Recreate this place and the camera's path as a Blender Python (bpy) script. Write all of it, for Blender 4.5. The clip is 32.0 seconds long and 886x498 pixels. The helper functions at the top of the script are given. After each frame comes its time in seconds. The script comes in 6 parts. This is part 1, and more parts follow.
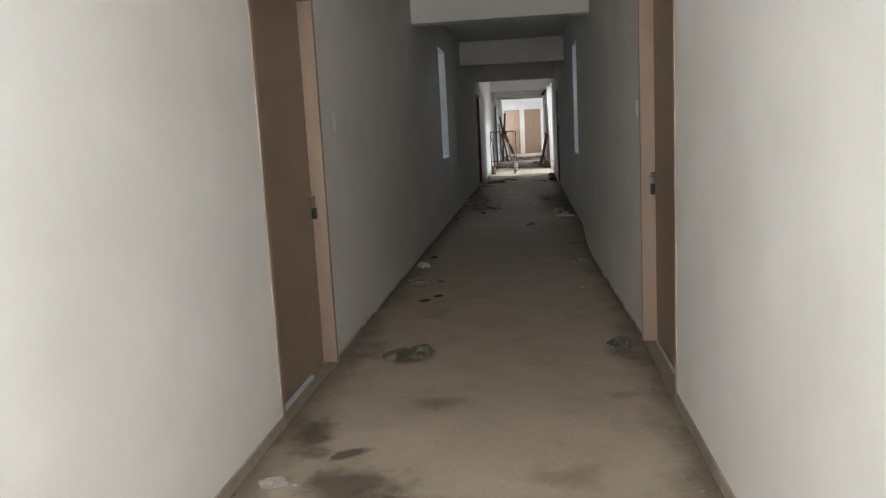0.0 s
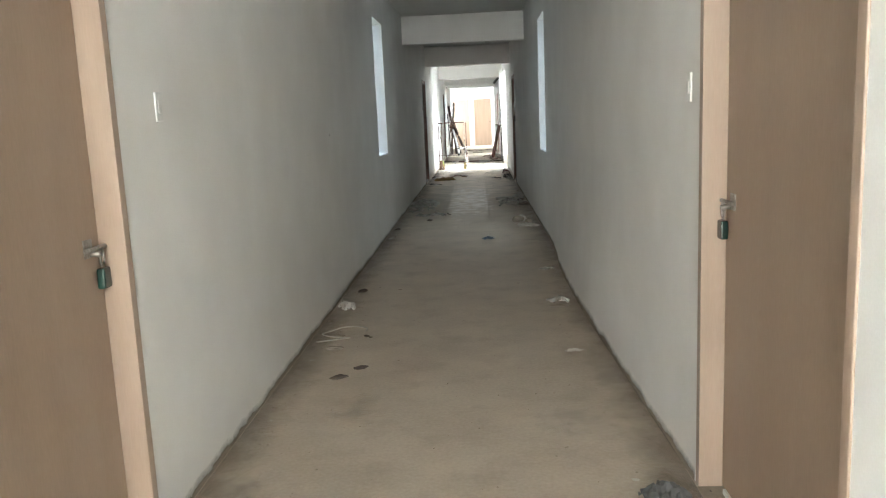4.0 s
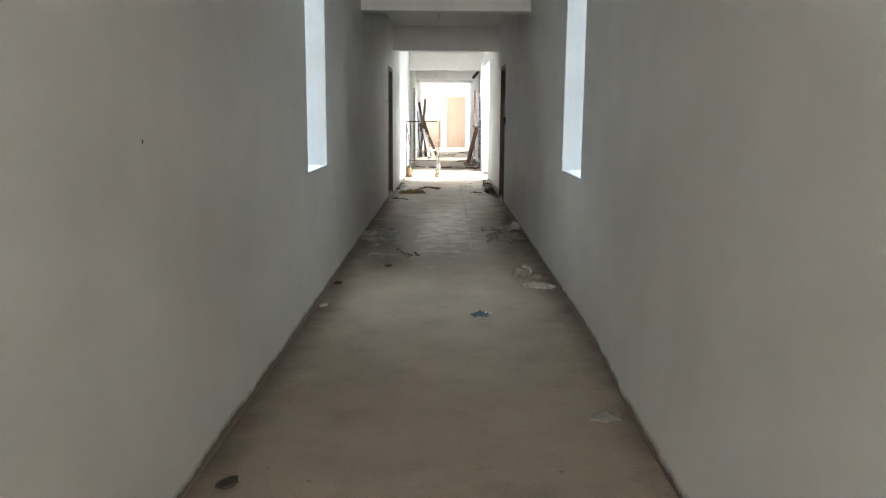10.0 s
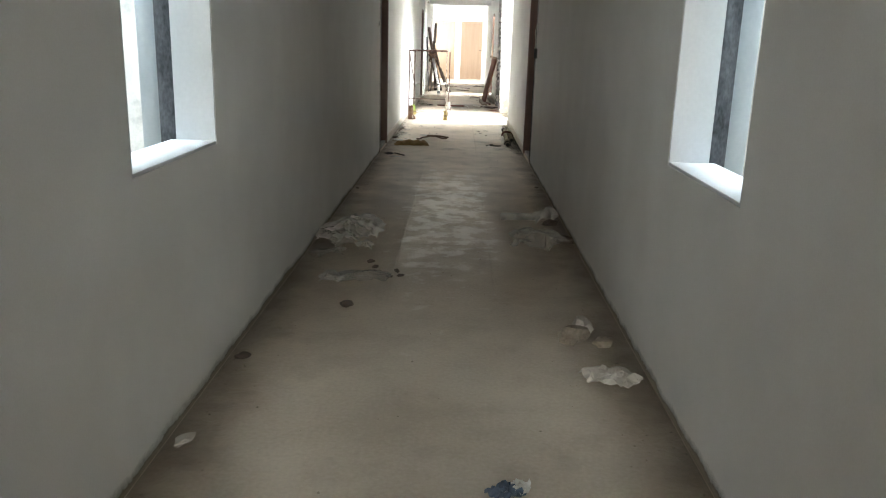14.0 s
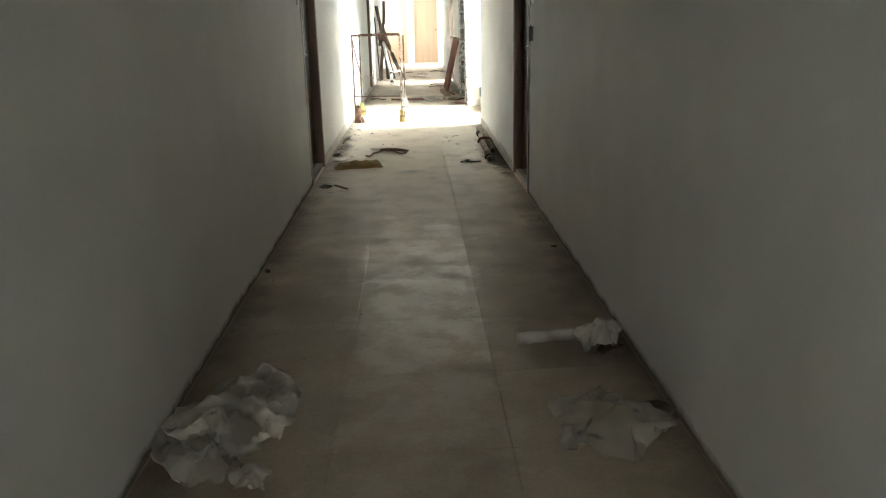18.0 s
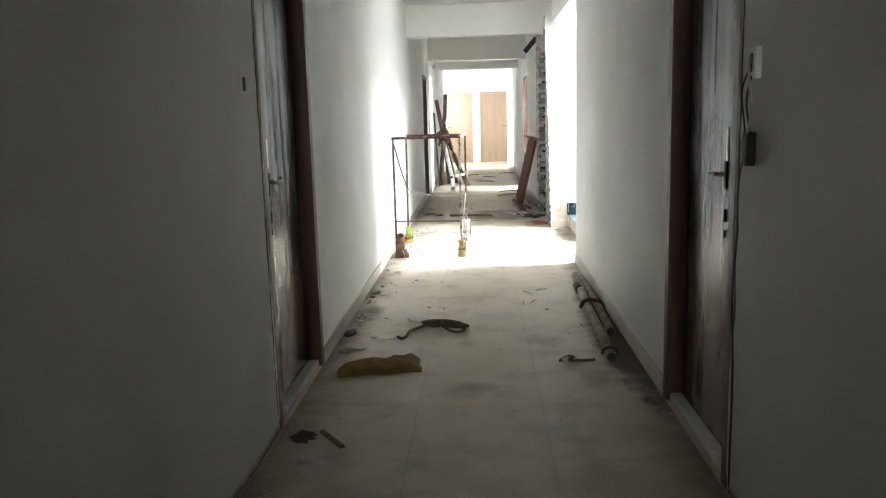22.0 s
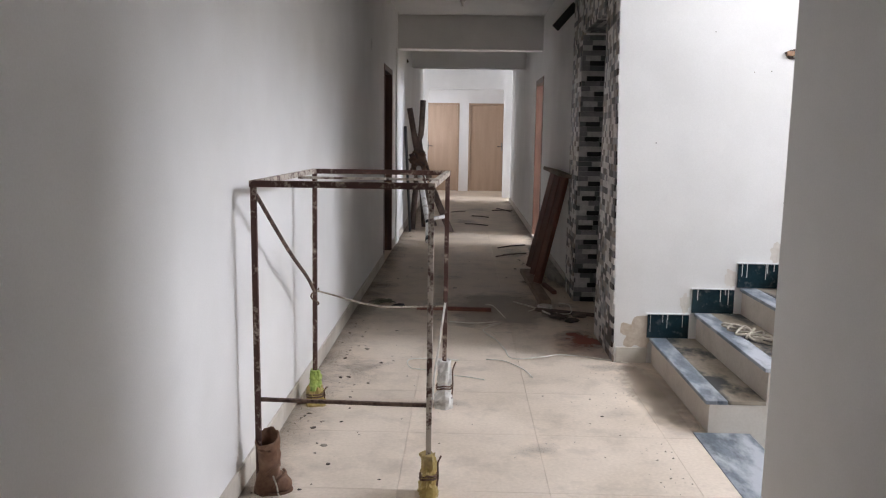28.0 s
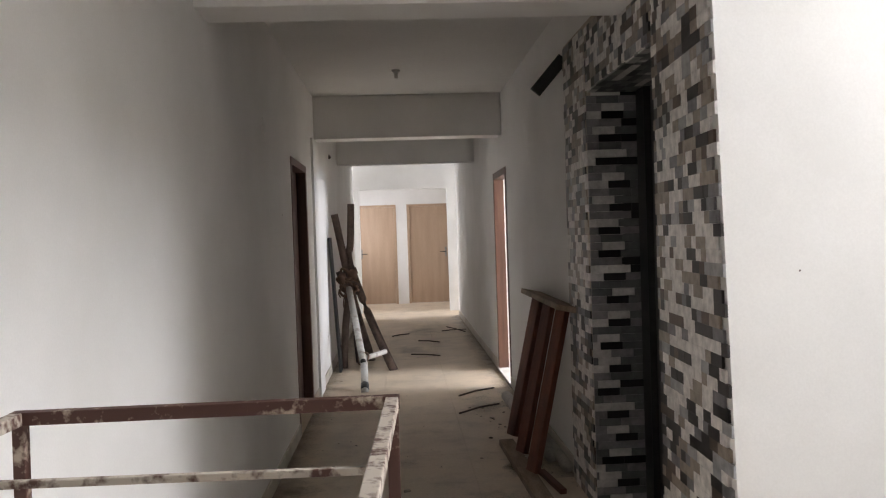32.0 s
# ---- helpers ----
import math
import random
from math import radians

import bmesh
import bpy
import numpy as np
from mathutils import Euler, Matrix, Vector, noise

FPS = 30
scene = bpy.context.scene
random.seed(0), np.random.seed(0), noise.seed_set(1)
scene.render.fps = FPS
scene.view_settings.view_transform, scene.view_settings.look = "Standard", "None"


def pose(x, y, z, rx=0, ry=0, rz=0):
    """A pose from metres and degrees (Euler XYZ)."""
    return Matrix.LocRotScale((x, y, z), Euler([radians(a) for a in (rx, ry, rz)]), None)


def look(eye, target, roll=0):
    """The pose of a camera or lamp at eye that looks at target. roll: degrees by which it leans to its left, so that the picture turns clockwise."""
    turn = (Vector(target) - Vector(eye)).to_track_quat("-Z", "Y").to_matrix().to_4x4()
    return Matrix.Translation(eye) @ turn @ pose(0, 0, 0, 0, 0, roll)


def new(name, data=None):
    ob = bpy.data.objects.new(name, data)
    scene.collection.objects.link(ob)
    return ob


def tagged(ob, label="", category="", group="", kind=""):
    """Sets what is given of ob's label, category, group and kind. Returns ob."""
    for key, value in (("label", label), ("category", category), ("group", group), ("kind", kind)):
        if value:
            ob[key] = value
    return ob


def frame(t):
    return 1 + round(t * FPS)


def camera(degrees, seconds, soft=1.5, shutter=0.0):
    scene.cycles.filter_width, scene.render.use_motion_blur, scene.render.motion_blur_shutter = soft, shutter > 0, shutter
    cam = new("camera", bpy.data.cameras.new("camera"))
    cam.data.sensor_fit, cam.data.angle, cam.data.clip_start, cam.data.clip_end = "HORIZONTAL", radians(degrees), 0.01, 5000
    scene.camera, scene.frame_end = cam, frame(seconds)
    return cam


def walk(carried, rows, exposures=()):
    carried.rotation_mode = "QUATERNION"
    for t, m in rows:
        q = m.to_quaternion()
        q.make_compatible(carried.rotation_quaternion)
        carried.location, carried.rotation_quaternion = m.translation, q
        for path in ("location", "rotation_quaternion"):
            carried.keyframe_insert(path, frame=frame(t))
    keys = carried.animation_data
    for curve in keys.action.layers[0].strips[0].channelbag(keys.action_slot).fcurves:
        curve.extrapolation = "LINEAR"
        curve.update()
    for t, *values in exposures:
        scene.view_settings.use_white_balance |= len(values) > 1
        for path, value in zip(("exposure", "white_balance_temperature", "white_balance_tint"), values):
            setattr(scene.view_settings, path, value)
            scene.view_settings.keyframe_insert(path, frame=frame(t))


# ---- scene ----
cam = camera(58.8, 32.0, 1.15)
PATH = [
    (0, (0.188, -3.03, 1.34), (-0.04, -1.066, 1.042), -3.0),
    (0.5, (0.234, -2.754, 1.324), (-0.036, -0.801, 0.987), -2.7),
    (1, (0.268, -2.501, 1.332), (-0.089, -0.564, 0.985), -1.1),
    (1.5, (0.17, -2.22, 1.33), (-0.164, -0.279, 0.981), -1.4),
    (2, (0.148, -1.985, 1.329), (-0.101, -0.032, 0.977), -2.4),
    (2.5, (0.199, -1.717, 1.347), (-0.046, 0.24, 1.013), -2.1),
    (3, (0.2, -1.473, 1.349), (-0.017, 0.488, 1.017), -1.6),
    (3.5, (0.11, -1.192, 1.356), (-0.03, 0.777, 1.034), -1.9),
    (4, (0.094, -0.933, 1.34), (-0.004, 1.038, 1.012), -2.5),
    (4.5, (0.13, -0.641, 1.361), (-0.013, 1.328, 1.043), -0.7),
    (6.5, (-0.064, 0.368, 1.371), (-0.133, 2.352, 1.127), -1.0),
    (7, (-0.162, 0.638, 1.378), (-0.142, 2.623, 1.13), -2.4),
    (7.5, (-0.128, 0.893, 1.359), (-0.085, 2.872, 1.074), -3.1),
    (8, (-0.082, 1.17, 1.37), (-0.067, 3.148, 1.076), -1.6),
    (8.5, (-0.103, 1.521, 1.353), (-0.087, 3.497, 1.043), -1.3),
    (9, (-0.105, 1.813, 1.353), (-0.088, 3.788, 1.034), -2.2),
    (9.5, (-0.052, 2.128, 1.378), (-0.052, 4.102, 1.056), -0.5),
    (10, (-0.075, 2.48, 1.339), (-0.079, 4.452, 1.005), 0.4),
    (10.5, (-0.093, 2.85, 1.351), (-0.081, 4.818, 0.998), -2.3),
    (11, (-0.027, 3.219, 1.384), (-0.054, 5.189, 1.04), -1.5),
    (11.5, (-0.038, 3.572, 1.366), (-0.063, 5.542, 1.021), -0.6),
    (12, (-0.035, 3.931, 1.357), (-0.01, 5.894, 0.977), -1.9),
    (12.5, (0.015, 4.29, 1.361), (0.016, 6.243, 0.928), -0.7),
    (13, (-0.02, 4.689, 1.34), (-0.016, 6.628, 0.848), 0.0),
    (13.5, (-0.032, 5.076, 1.348), (-0.025, 7.014, 0.855), -1.6),
    (14, (-0.015, 5.461, 1.37), (-0.044, 7.395, 0.861), 1.7),
    (14.5, (-0.083, 5.867, 1.368), (-0.132, 7.809, 0.888), 1.3),
    (16.5, (-0.112, 7.182, 1.409), (-0.105, 9.121, 0.916), -1.8),
    (17, (-0.092, 7.575, 1.394), (-0.073, 9.51, 0.888), 0.4),
    (17.5, (-0.11, 7.994, 1.399), (-0.039, 9.925, 0.885), -0.6),
    (18, (-0.071, 8.433, 1.381), (-0.011, 10.353, 0.824), -1.3),
    (18.5, (-0.088, 8.877, 1.341), (-0.056, 10.804, 0.807), 1.2),
    (19, (-0.1, 9.309, 1.337), (-0.088, 11.245, 0.836), -2.7),
    (19.5, (-0.066, 9.783, 1.362), (-0.149, 11.737, 0.944), -0.3),
    (20, (-0.069, 10.194, 1.355), (-0.169, 12.158, 0.995), -0.6),
    (20.5, (-0.035, 10.618, 1.359), (-0.13, 12.583, 0.999), -1.8),
    (21, (-0.023, 11.038, 1.384), (-0.126, 13.004, 1.033), 0.2),
    (21.5, (-0.075, 11.487, 1.407), (-0.172, 13.457, 1.077), -1.4),
    (22, (-0.058, 11.933, 1.404), (-0.156, 13.903, 1.074), -1.6),
    (22.5, (-0.079, 12.353, 1.391), (-0.157, 14.323, 1.055), 0.5),
    (23, (-0.15, 12.793, 1.411), (-0.191, 14.761, 1.056), -1.4),
    (23.5, (-0.17, 13.247, 1.409), (-0.213, 15.211, 1.033), -0.4),
    (24, (-0.247, 13.632, 1.391), (-0.282, 15.598, 1.027), 0.1),
    (24.5, (-0.279, 13.999, 1.38), (-0.263, 15.97, 1.043), -2.1),
    (25, (-0.251, 14.405, 1.406), (-0.233, 16.382, 1.104), -0.2),
    (25.5, (-0.263, 14.82, 1.399), (-0.207, 16.798, 1.109), 0.2),
    (27.5, (-0.146, 16.57, 1.424), (-0.154, 18.551, 1.151), -0.8),
    (28, (-0.144, 16.927, 1.405), (-0.192, 18.905, 1.114), 0.8),
    (28.5, (-0.174, 17.291, 1.418), (-0.181, 19.27, 1.13), -0.7),
    (29, (-0.146, 17.66, 1.421), (-0.148, 19.64, 1.143), -0.7),
    (29.5, (-0.158, 17.994, 1.415), (-0.177, 19.972, 1.121), 0.2),
    (30, (-0.219, 18.306, 1.456), (-0.228, 20.294, 1.238), -2.2),
    (30.5, (-0.215, 18.606, 1.457), (-0.222, 20.597, 1.268), -2.1),
    (31, (-0.194, 18.872, 1.485), (-0.193, 20.864, 1.316), -1.2),
    (31.5, (-0.226, 19.161, 1.527), (-0.169, 21.16, 1.474), -1.4),
    (32, (-0.196, 19.409, 1.518), (-0.087, 21.406, 1.475), -1.9),
]
EXPOSURES = [(0, 0.0, 6650, 15), (1, 0.55, 6600, 9), (2, 1.0, 6600, 3), (3, 1.35, 6480, 5), (4, 1.7, 6450, 9), (7, 2.1, 6500, 14), (9, 2.0, 6550, 12), (12, 1.65, 6700, 12), (14, 1.72, 6950, 11), (17, 1.7, 7200, 2), (18, 1.9, 7200, 6),
             (19, 1.85, 6850, 9), (20, 1.55, 6700, 9), (21, 1.42, 6650, 8), (23, 1.32, 6550, 9), (24, 1.4, 6600, -1), (25, 1.15, 7400, -3), (27.5, -0.3, 6750, 22), (30, -0.52, 6850, 22), (31, -0.38, 7050, 20), (32, -0.2, 7200, 21)]
walk(cam, [(t, look(eye, target, roll)) for t, eye, target, roll in PATH], EXPOSURES)

# ---- world, sun, the daylight in the openings and an added alcove fill ----
world = bpy.data.worlds.new("sky")
scene.world = world
world.use_nodes = True
wn = world.node_tree
sky = wn.nodes.new("ShaderNodeTexSky")
sky.sky_type = "NISHITA"
sky.sun_disc = False
sky.sun_elevation = radians(52)
sky.sun_rotation = radians(60)
wn.links.new(sky.outputs[0], wn.nodes["Background"].inputs[0])
wn.nodes["Background"].inputs[1].default_value = 0.1

sun_data = bpy.data.lights.new("sun", "SUN")
sun_data.energy, sun_data.angle, sun_data.color = 3.0, radians(0.5), (1.0, 0.95, 0.87)
new("sun", sun_data).matrix_world = look((20, 12, 30), (0, 0.5, 0))


def window_light(name, at, to, width, height, watts, colour=(0.92, 0.96, 1.0)):
    data = bpy.data.lights.new(name, "AREA")
    data.shape, data.size, data.size_y, data.energy, data.color = "RECTANGLE", width, height, watts, colour
    ob = new(name, data)
    ob.matrix_world = look(at, to)
    return ob


window_light("stair_daylight", (5.35, 20.2, 4.7), (0.1, 20.3, 0.1), 1.5, 1.8, 440, (0.78, 0.9, 1.0))
window_light("stair_daylight_low", (5.35, 19.97, -0.5), (0.0, 19.9, 1.4), 1.05, 1.6, 50, (0.78, 0.9, 1.0))
window_light("entry_daylight", (-4.3, -4.4, 1.7), (0.5, -3.6, 1.3), 1.7, 1.8, 420, (0.7, 0.86, 1.0))
window_light("entry_daylight", (4.2, -4.4, 1.7), (-0.5, -3.6, 1.3), 1.7, 1.8, 420, (0.7, 0.86, 1.0))
window_light("entry_daylight", (-0.08, -5.35, 1.45), (-0.08, 6, 0.9), 1.5, 1.3, 80, (1.0, 0.97, 0.92))
window_light("well_daylight", (-1.38, 8.6, 6.7), (-1.38, 8.6, 0), 0.4, 2.4, 310, (0.66, 0.83, 1.0))
window_light("well_daylight", (1.22, 8.6, 6.7), (1.22, 8.6, 0), 0.4, 2.4, 310, (0.66, 0.83, 1.0))
window_light("passage_daylight", (-4.4, 34.1, 1.7), (0, 34.1, 0.2), 0.75, 1.7, 145, (0.74, 0.87, 1.0))
window_light("passage_daylight", (4.3, 34.1, 1.7), (0, 34.1, 0.2), 0.75, 1.7, 145, (0.74, 0.87, 1.0))
# added fill that brightens the far doors; its side window is invented
window_light("alcove_fill", (-1.42, 35.5, 1.6), (0.5, 35.5, 1.2), 1.1, 1.2, 34, (0.8, 0.9, 1.0))
window_light("room_daylight", (4.4, 27.1, 1.95), (0.2, 27.45, 0.0), 1.4, 0.8, 340, (0.74, 0.87, 1.0))

# ---- materials ----


def mat(name, low, high, rough=0.6, scale=6.0, grain=60.0, bump=0.15, metal=0.0, stretch=(1, 1, 1), contrast=(0.35, 0.65), dirt=None, dirt_amount=0.0, dirt_scale=1.3, vary=0.0, relief=0.004, patches=0.0, dirt_range=(0.5, 0.68), lobby_pale=None):
    m = bpy.data.materials.new(name)
    m.use_nodes = True
    t = m.node_tree
    n, l = t.nodes, t.links
    b = n["Principled BSDF"]
    pos = n.new("ShaderNodeNewGeometry")
    mp = n.new("ShaderNodeMapping")
    mp.inputs["Scale"].default_value = stretch
    l.new(pos.outputs["Position"], mp.inputs[0])
    n1 = n.new("ShaderNodeTexNoise")
    n1.inputs["Scale"].default_value, n1.inputs["Detail"].default_value = scale, 5
    n2 = n.new("ShaderNodeTexNoise")
    n2.inputs["Scale"].default_value, n2.inputs["Detail"].default_value = grain, 3
    l.new(mp.outputs[0], n1.inputs["Vector"])
    l.new(mp.outputs[0], n2.inputs["Vector"])
    mixv = n.new("ShaderNodeMix")
    mixv.inputs[0].default_value = 0.35
    l.new(n1.outputs[0], mixv.inputs[2])
    l.new(n2.outputs[0], mixv.inputs[3])
    ramp = n.new("ShaderNodeMapRange")
    ramp.inputs[1].default_value, ramp.inputs[2].default_value = contrast
    l.new(mixv.outputs[0], ramp.inputs[0])
    col = n.new("ShaderNodeMix")
    col.data_type = "RGBA"
    col.inputs[6].default_value, col.inputs[7].default_value = (*low, 1), (*high, 1)
    l.new(ramp.outputs[0], col.inputs[0])
    out = col.outputs[2]
    if lobby_pale:
        # paler lobby between dusty stretches: less dust, plus daylight put into the colour
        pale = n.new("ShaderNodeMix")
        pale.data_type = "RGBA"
        pale.inputs[6].default_value, pale.inputs[7].default_value = (*lobby_pale[0], 1), (*lobby_pale[1], 1)
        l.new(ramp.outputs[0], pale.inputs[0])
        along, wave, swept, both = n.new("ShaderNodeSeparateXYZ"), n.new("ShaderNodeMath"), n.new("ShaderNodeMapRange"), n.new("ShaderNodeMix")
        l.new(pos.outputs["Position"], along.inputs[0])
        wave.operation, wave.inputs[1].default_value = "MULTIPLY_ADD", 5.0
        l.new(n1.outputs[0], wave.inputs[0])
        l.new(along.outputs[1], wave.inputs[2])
        swept.inputs[1].default_value, swept.inputs[2].default_value = lobby_pale[2], lobby_pale[3]
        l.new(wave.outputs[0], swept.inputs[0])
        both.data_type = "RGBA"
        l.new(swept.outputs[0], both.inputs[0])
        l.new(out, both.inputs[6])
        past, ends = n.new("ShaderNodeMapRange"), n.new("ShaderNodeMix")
        past.inputs[1].default_value, past.inputs[2].default_value = lobby_pale[4], lobby_pale[5]
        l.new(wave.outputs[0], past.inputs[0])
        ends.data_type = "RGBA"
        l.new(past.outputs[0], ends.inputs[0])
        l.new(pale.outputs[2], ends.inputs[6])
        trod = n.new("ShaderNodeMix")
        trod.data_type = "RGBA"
        trod.inputs[6].default_value, trod.inputs[7].default_value = (*lobby_pale[6], 1), (*lobby_pale[7], 1)
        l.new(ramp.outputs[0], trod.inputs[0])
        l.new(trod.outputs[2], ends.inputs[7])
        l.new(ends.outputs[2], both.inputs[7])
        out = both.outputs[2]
    if dirt:
        n3 = n.new("ShaderNodeTexNoise")
        n3.inputs["Scale"].default_value, n3.inputs["Detail"].default_value = dirt_scale, 8
        n3.inputs["Roughness"].default_value = 0.62
        l.new(mp.outputs[0], n3.inputs["Vector"])
        r3 = n.new("ShaderNodeMapRange")
        r3.inputs[1].default_value, r3.inputs[2].default_value = dirt_range
        r3.inputs[4].default_value = dirt_amount
        l.new(n3.outputs[0], r3.inputs[0])
        c3 = n.new("ShaderNodeMix")
        c3.data_type = "RGBA"
        c3.inputs[7].default_value = (*dirt, 1)
        l.new(r3.outputs[0], c3.inputs[0])
        l.new(out, c3.inputs[6])
        out = c3.outputs[2]
    if vary:
        info = n.new("ShaderNodeObjectInfo")
        hsv = n.new("ShaderNodeHueSaturation")
        mr = n.new("ShaderNodeMapRange")
        mr.inputs[3].default_value, mr.inputs[4].default_value = 1 - vary, 1 + vary
        l.new(info.outputs["Random"], mr.inputs[0])
        l.new(mr.outputs[0], hsv.inputs["Value"])
        l.new(out, hsv.inputs["Color"])
        out = hsv.outputs[0]
    l.new(out, b.inputs["Base Color"])
    mr = n.new("ShaderNodeMapRange")
    mr.inputs[3].default_value, mr.inputs[4].default_value = max(0.02, rough - 0.1), min(1, rough + 0.1)
    l.new(n1.outputs[0], mr.inputs[0])
    l.new(mr.outputs[0], b.inputs["Roughness"])
    if patches:
        n4 = n.new("ShaderNodeTexNoise")
        n4.inputs["Scale"].default_value, n4.inputs["Detail"].default_value = patches, 6
        n4.inputs["Roughness"].default_value = 0.6
        l.new(mp.outputs[0], n4.inputs["Vector"])
        r4 = n.new("ShaderNodeMapRange")
        r4.interpolation_type = "SMOOTHSTEP"
        r4.inputs[1].default_value, r4.inputs[2].default_value = 0.475, 0.6
        r4.inputs[3].default_value, r4.inputs[4].default_value = 0.0, 0.9
        # the trodden middle of the corridor is polished more than its dusty edges
        sep = n.new("ShaderNodeSeparateXYZ")
        l.new(pos.outputs["Position"], sep.inputs[0])
        mid = n.new("ShaderNodeMath")
        mid.operation, mid.inputs[1].default_value = "ADD", 0.08
        l.new(sep.outputs[0], mid.inputs[0])
        far = n.new("ShaderNodeMath")
        far.operation = "ABSOLUTE"
        l.new(mid.outputs[0], far.inputs[0])
        gain = n.new("ShaderNodeMapRange")
        gain.inputs[1].default_value, gain.inputs[2].default_value = 0.2, 0.55
        gain.inputs[3].default_value, gain.inputs[4].default_value = 0.05, -0.2
        l.new(far.outputs[0], gain.inputs[0])
        both = n.new("ShaderNodeMath")
        l.new(n4.outputs[0], both.inputs[0])
        l.new(gain.outputs[0], both.inputs[1])
        # dull dust lies over the first stretch, as far as the windows
        bare = n.new("ShaderNodeMapRange")
        bare.inputs[1].default_value, bare.inputs[2].default_value = 7.5, 11.0
        bare.inputs[3].default_value, bare.inputs[4].default_value = -0.3, 0.0
        l.new(sep.outputs[1], bare.inputs[0])
        all3 = n.new("ShaderNodeMath")
        dull = n.new("ShaderNodeMapRange")
        dull.inputs[1].default_value, dull.inputs[2].default_value = 13.4, 15.6
        dull.inputs[4].default_value = -0.3
        dull.inputs[3].default_value = 0.0
        l.new(sep.outputs[1], dull.inputs[0])
        ends = n.new("ShaderNodeMath")
        l.new(bare.outputs[0], ends.inputs[0])
        l.new(dull.outputs[0], ends.inputs[1])
        l.new(both.outputs[0], all3.inputs[0])
        l.new(ends.outputs[0], all3.inputs[1])
        l.new(all3.outputs[0], r4.inputs[0])
        l.new(r4.outputs[0], b.inputs["Coat Weight"])
        b.inputs["Coat Roughness"].default_value = 0.29
        b.inputs["Coat IOR"].default_value = 1.65
    b.inputs["Metallic"].default_value = metal
    if bump:
        bp = n.new("ShaderNodeBump")
        bp.inputs["Strength"].default_value, bp.inputs["Distance"].default_value = bump, relief
        l.new(mixv.outputs[0], bp.inputs["Height"])
        l.new(bp.outputs[0], b.inputs["Normal"])
    return m


WALL = mat("wall_paint", (0.77, 0.755, 0.725), (0.85, 0.835, 0.805), 0.62, 2.2, 150, 0.45, dirt=(0.66, 0.63, 0.57), dirt_amount=0.4, dirt_scale=0.8, relief=0.0016, dirt_range=(0.45, 0.75))
CEIL = mat("ceiling_paint", (0.70, 0.69, 0.66), (0.78, 0.77, 0.74), 0.8, 1.2, 70, 0.1)
TILE = mat("dusty_floor_tile", (0.4, 0.333, 0.258), (0.535, 0.455, 0.362), 0.5, 2.4, 60, 0.12, dirt=(0.26, 0.2, 0.15), dirt_amount=0.42, dirt_scale=4.2, vary=0.015, relief=0.002, patches=6.0, dirt_range=(0.5, 0.74), lobby_pale=((0.64, 0.53, 0.42), (0.81, 0.69, 0.57), 14.2, 17.6, 25.2, 27.0, (0.53, 0.425, 0.315), (0.69, 0.57, 0.435)))
GROUT = mat("grout", (0.42, 0.36, 0.285), (0.54, 0.47, 0.38), 0.9, 8, 80, 0.2)
SKIRT = mat("skirting", (0.52, 0.475, 0.4), (0.64, 0.59, 0.51), 0.5, 3, 40, 0.15, dirt=(0.32, 0.26, 0.2), dirt_amount=0.6, dirt_scale=2.5)
SKIRTDIRTY = mat("dirty_skirting", (0.27, 0.23, 0.175), (0.42, 0.365, 0.29), 0.7, 3, 40, 0.2, dirt=(0.2, 0.16, 0.12), dirt_amount=0.6, dirt_scale=2.0)
FILLET = mat("dirty_mortar", (0.25, 0.207, 0.158), (0.37, 0.312, 0.243), 0.9, 5, 60, 0.4, dirt=(0.12, 0.1, 0.075), dirt_amount=0.5, dirt_scale=5)
LAMINATE = mat("brown_laminate", (0.285, 0.203, 0.145), (0.335, 0.243, 0.176), 0.5, 1.6, 30, 0.08, stretch=(4, 4, 0.8), dirt=(0.36, 0.29, 0.23), dirt_amount=0.18)
FRAME1 = mat("tan_door_frame", (0.33, 0.24, 0.178), (0.385, 0.285, 0.215), 0.45, 3, 40, 0.08, stretch=(5, 5, 0.5))
TANDOOR = mat("tan_laminate", (0.42, 0.29, 0.2), (0.5, 0.355, 0.25), 0.45, 2, 30, 0.06, stretch=(5, 5, 0.5))
DARKWOOD = mat("dark_wood", (0.1, 0.045, 0.03), (0.17, 0.08, 0.052), 0.45, 3, 30, 0.15, stretch=(8, 8, 0.6))
DOORWOOD = mat("brown_wood", (0.09, 0.042, 0.026), (0.15, 0.075, 0.045), 0.5, 3, 30, 0.15, stretch=(8, 8, 0.6))
BROWNLEAF = mat("brown_door_leaf", (0.125, 0.078, 0.052), (0.19, 0.122, 0.083), 0.2, 2.0, 30, 0.06, stretch=(4, 4, 0.6))
STONE = mat("pale_threshold_stone", (0.7, 0.68, 0.64), (0.82, 0.8, 0.76), 0.24, 5, 60, 0.05)
PLAIN = mat("unpainted_plaster", (0.56, 0.54, 0.5), (0.7, 0.68, 0.64), 0.85, 3, 60, 0.35, dirt=(0.2, 0.2, 0.2), dirt_amount=0.7, dirt_scale=5)
WHITEWASH = mat("whitewashed_reveal", (0.6, 0.61, 0.62), (0.68, 0.69, 0.7), 0.7, 3, 60, 0.12)
DARKSPECKLE = mat("black_speckled_plaster", (0.03, 0.033, 0.037), (0.17, 0.18, 0.2), 0.9, 14, 90, 0.5, contrast=(0.36, 0.68), stretch=(1, 1, 0.45))
PVC = mat("white_pvc", (0.54, 0.62, 0.69), (0.63, 0.7, 0.76), 0.4, 4, 60, 0.03)
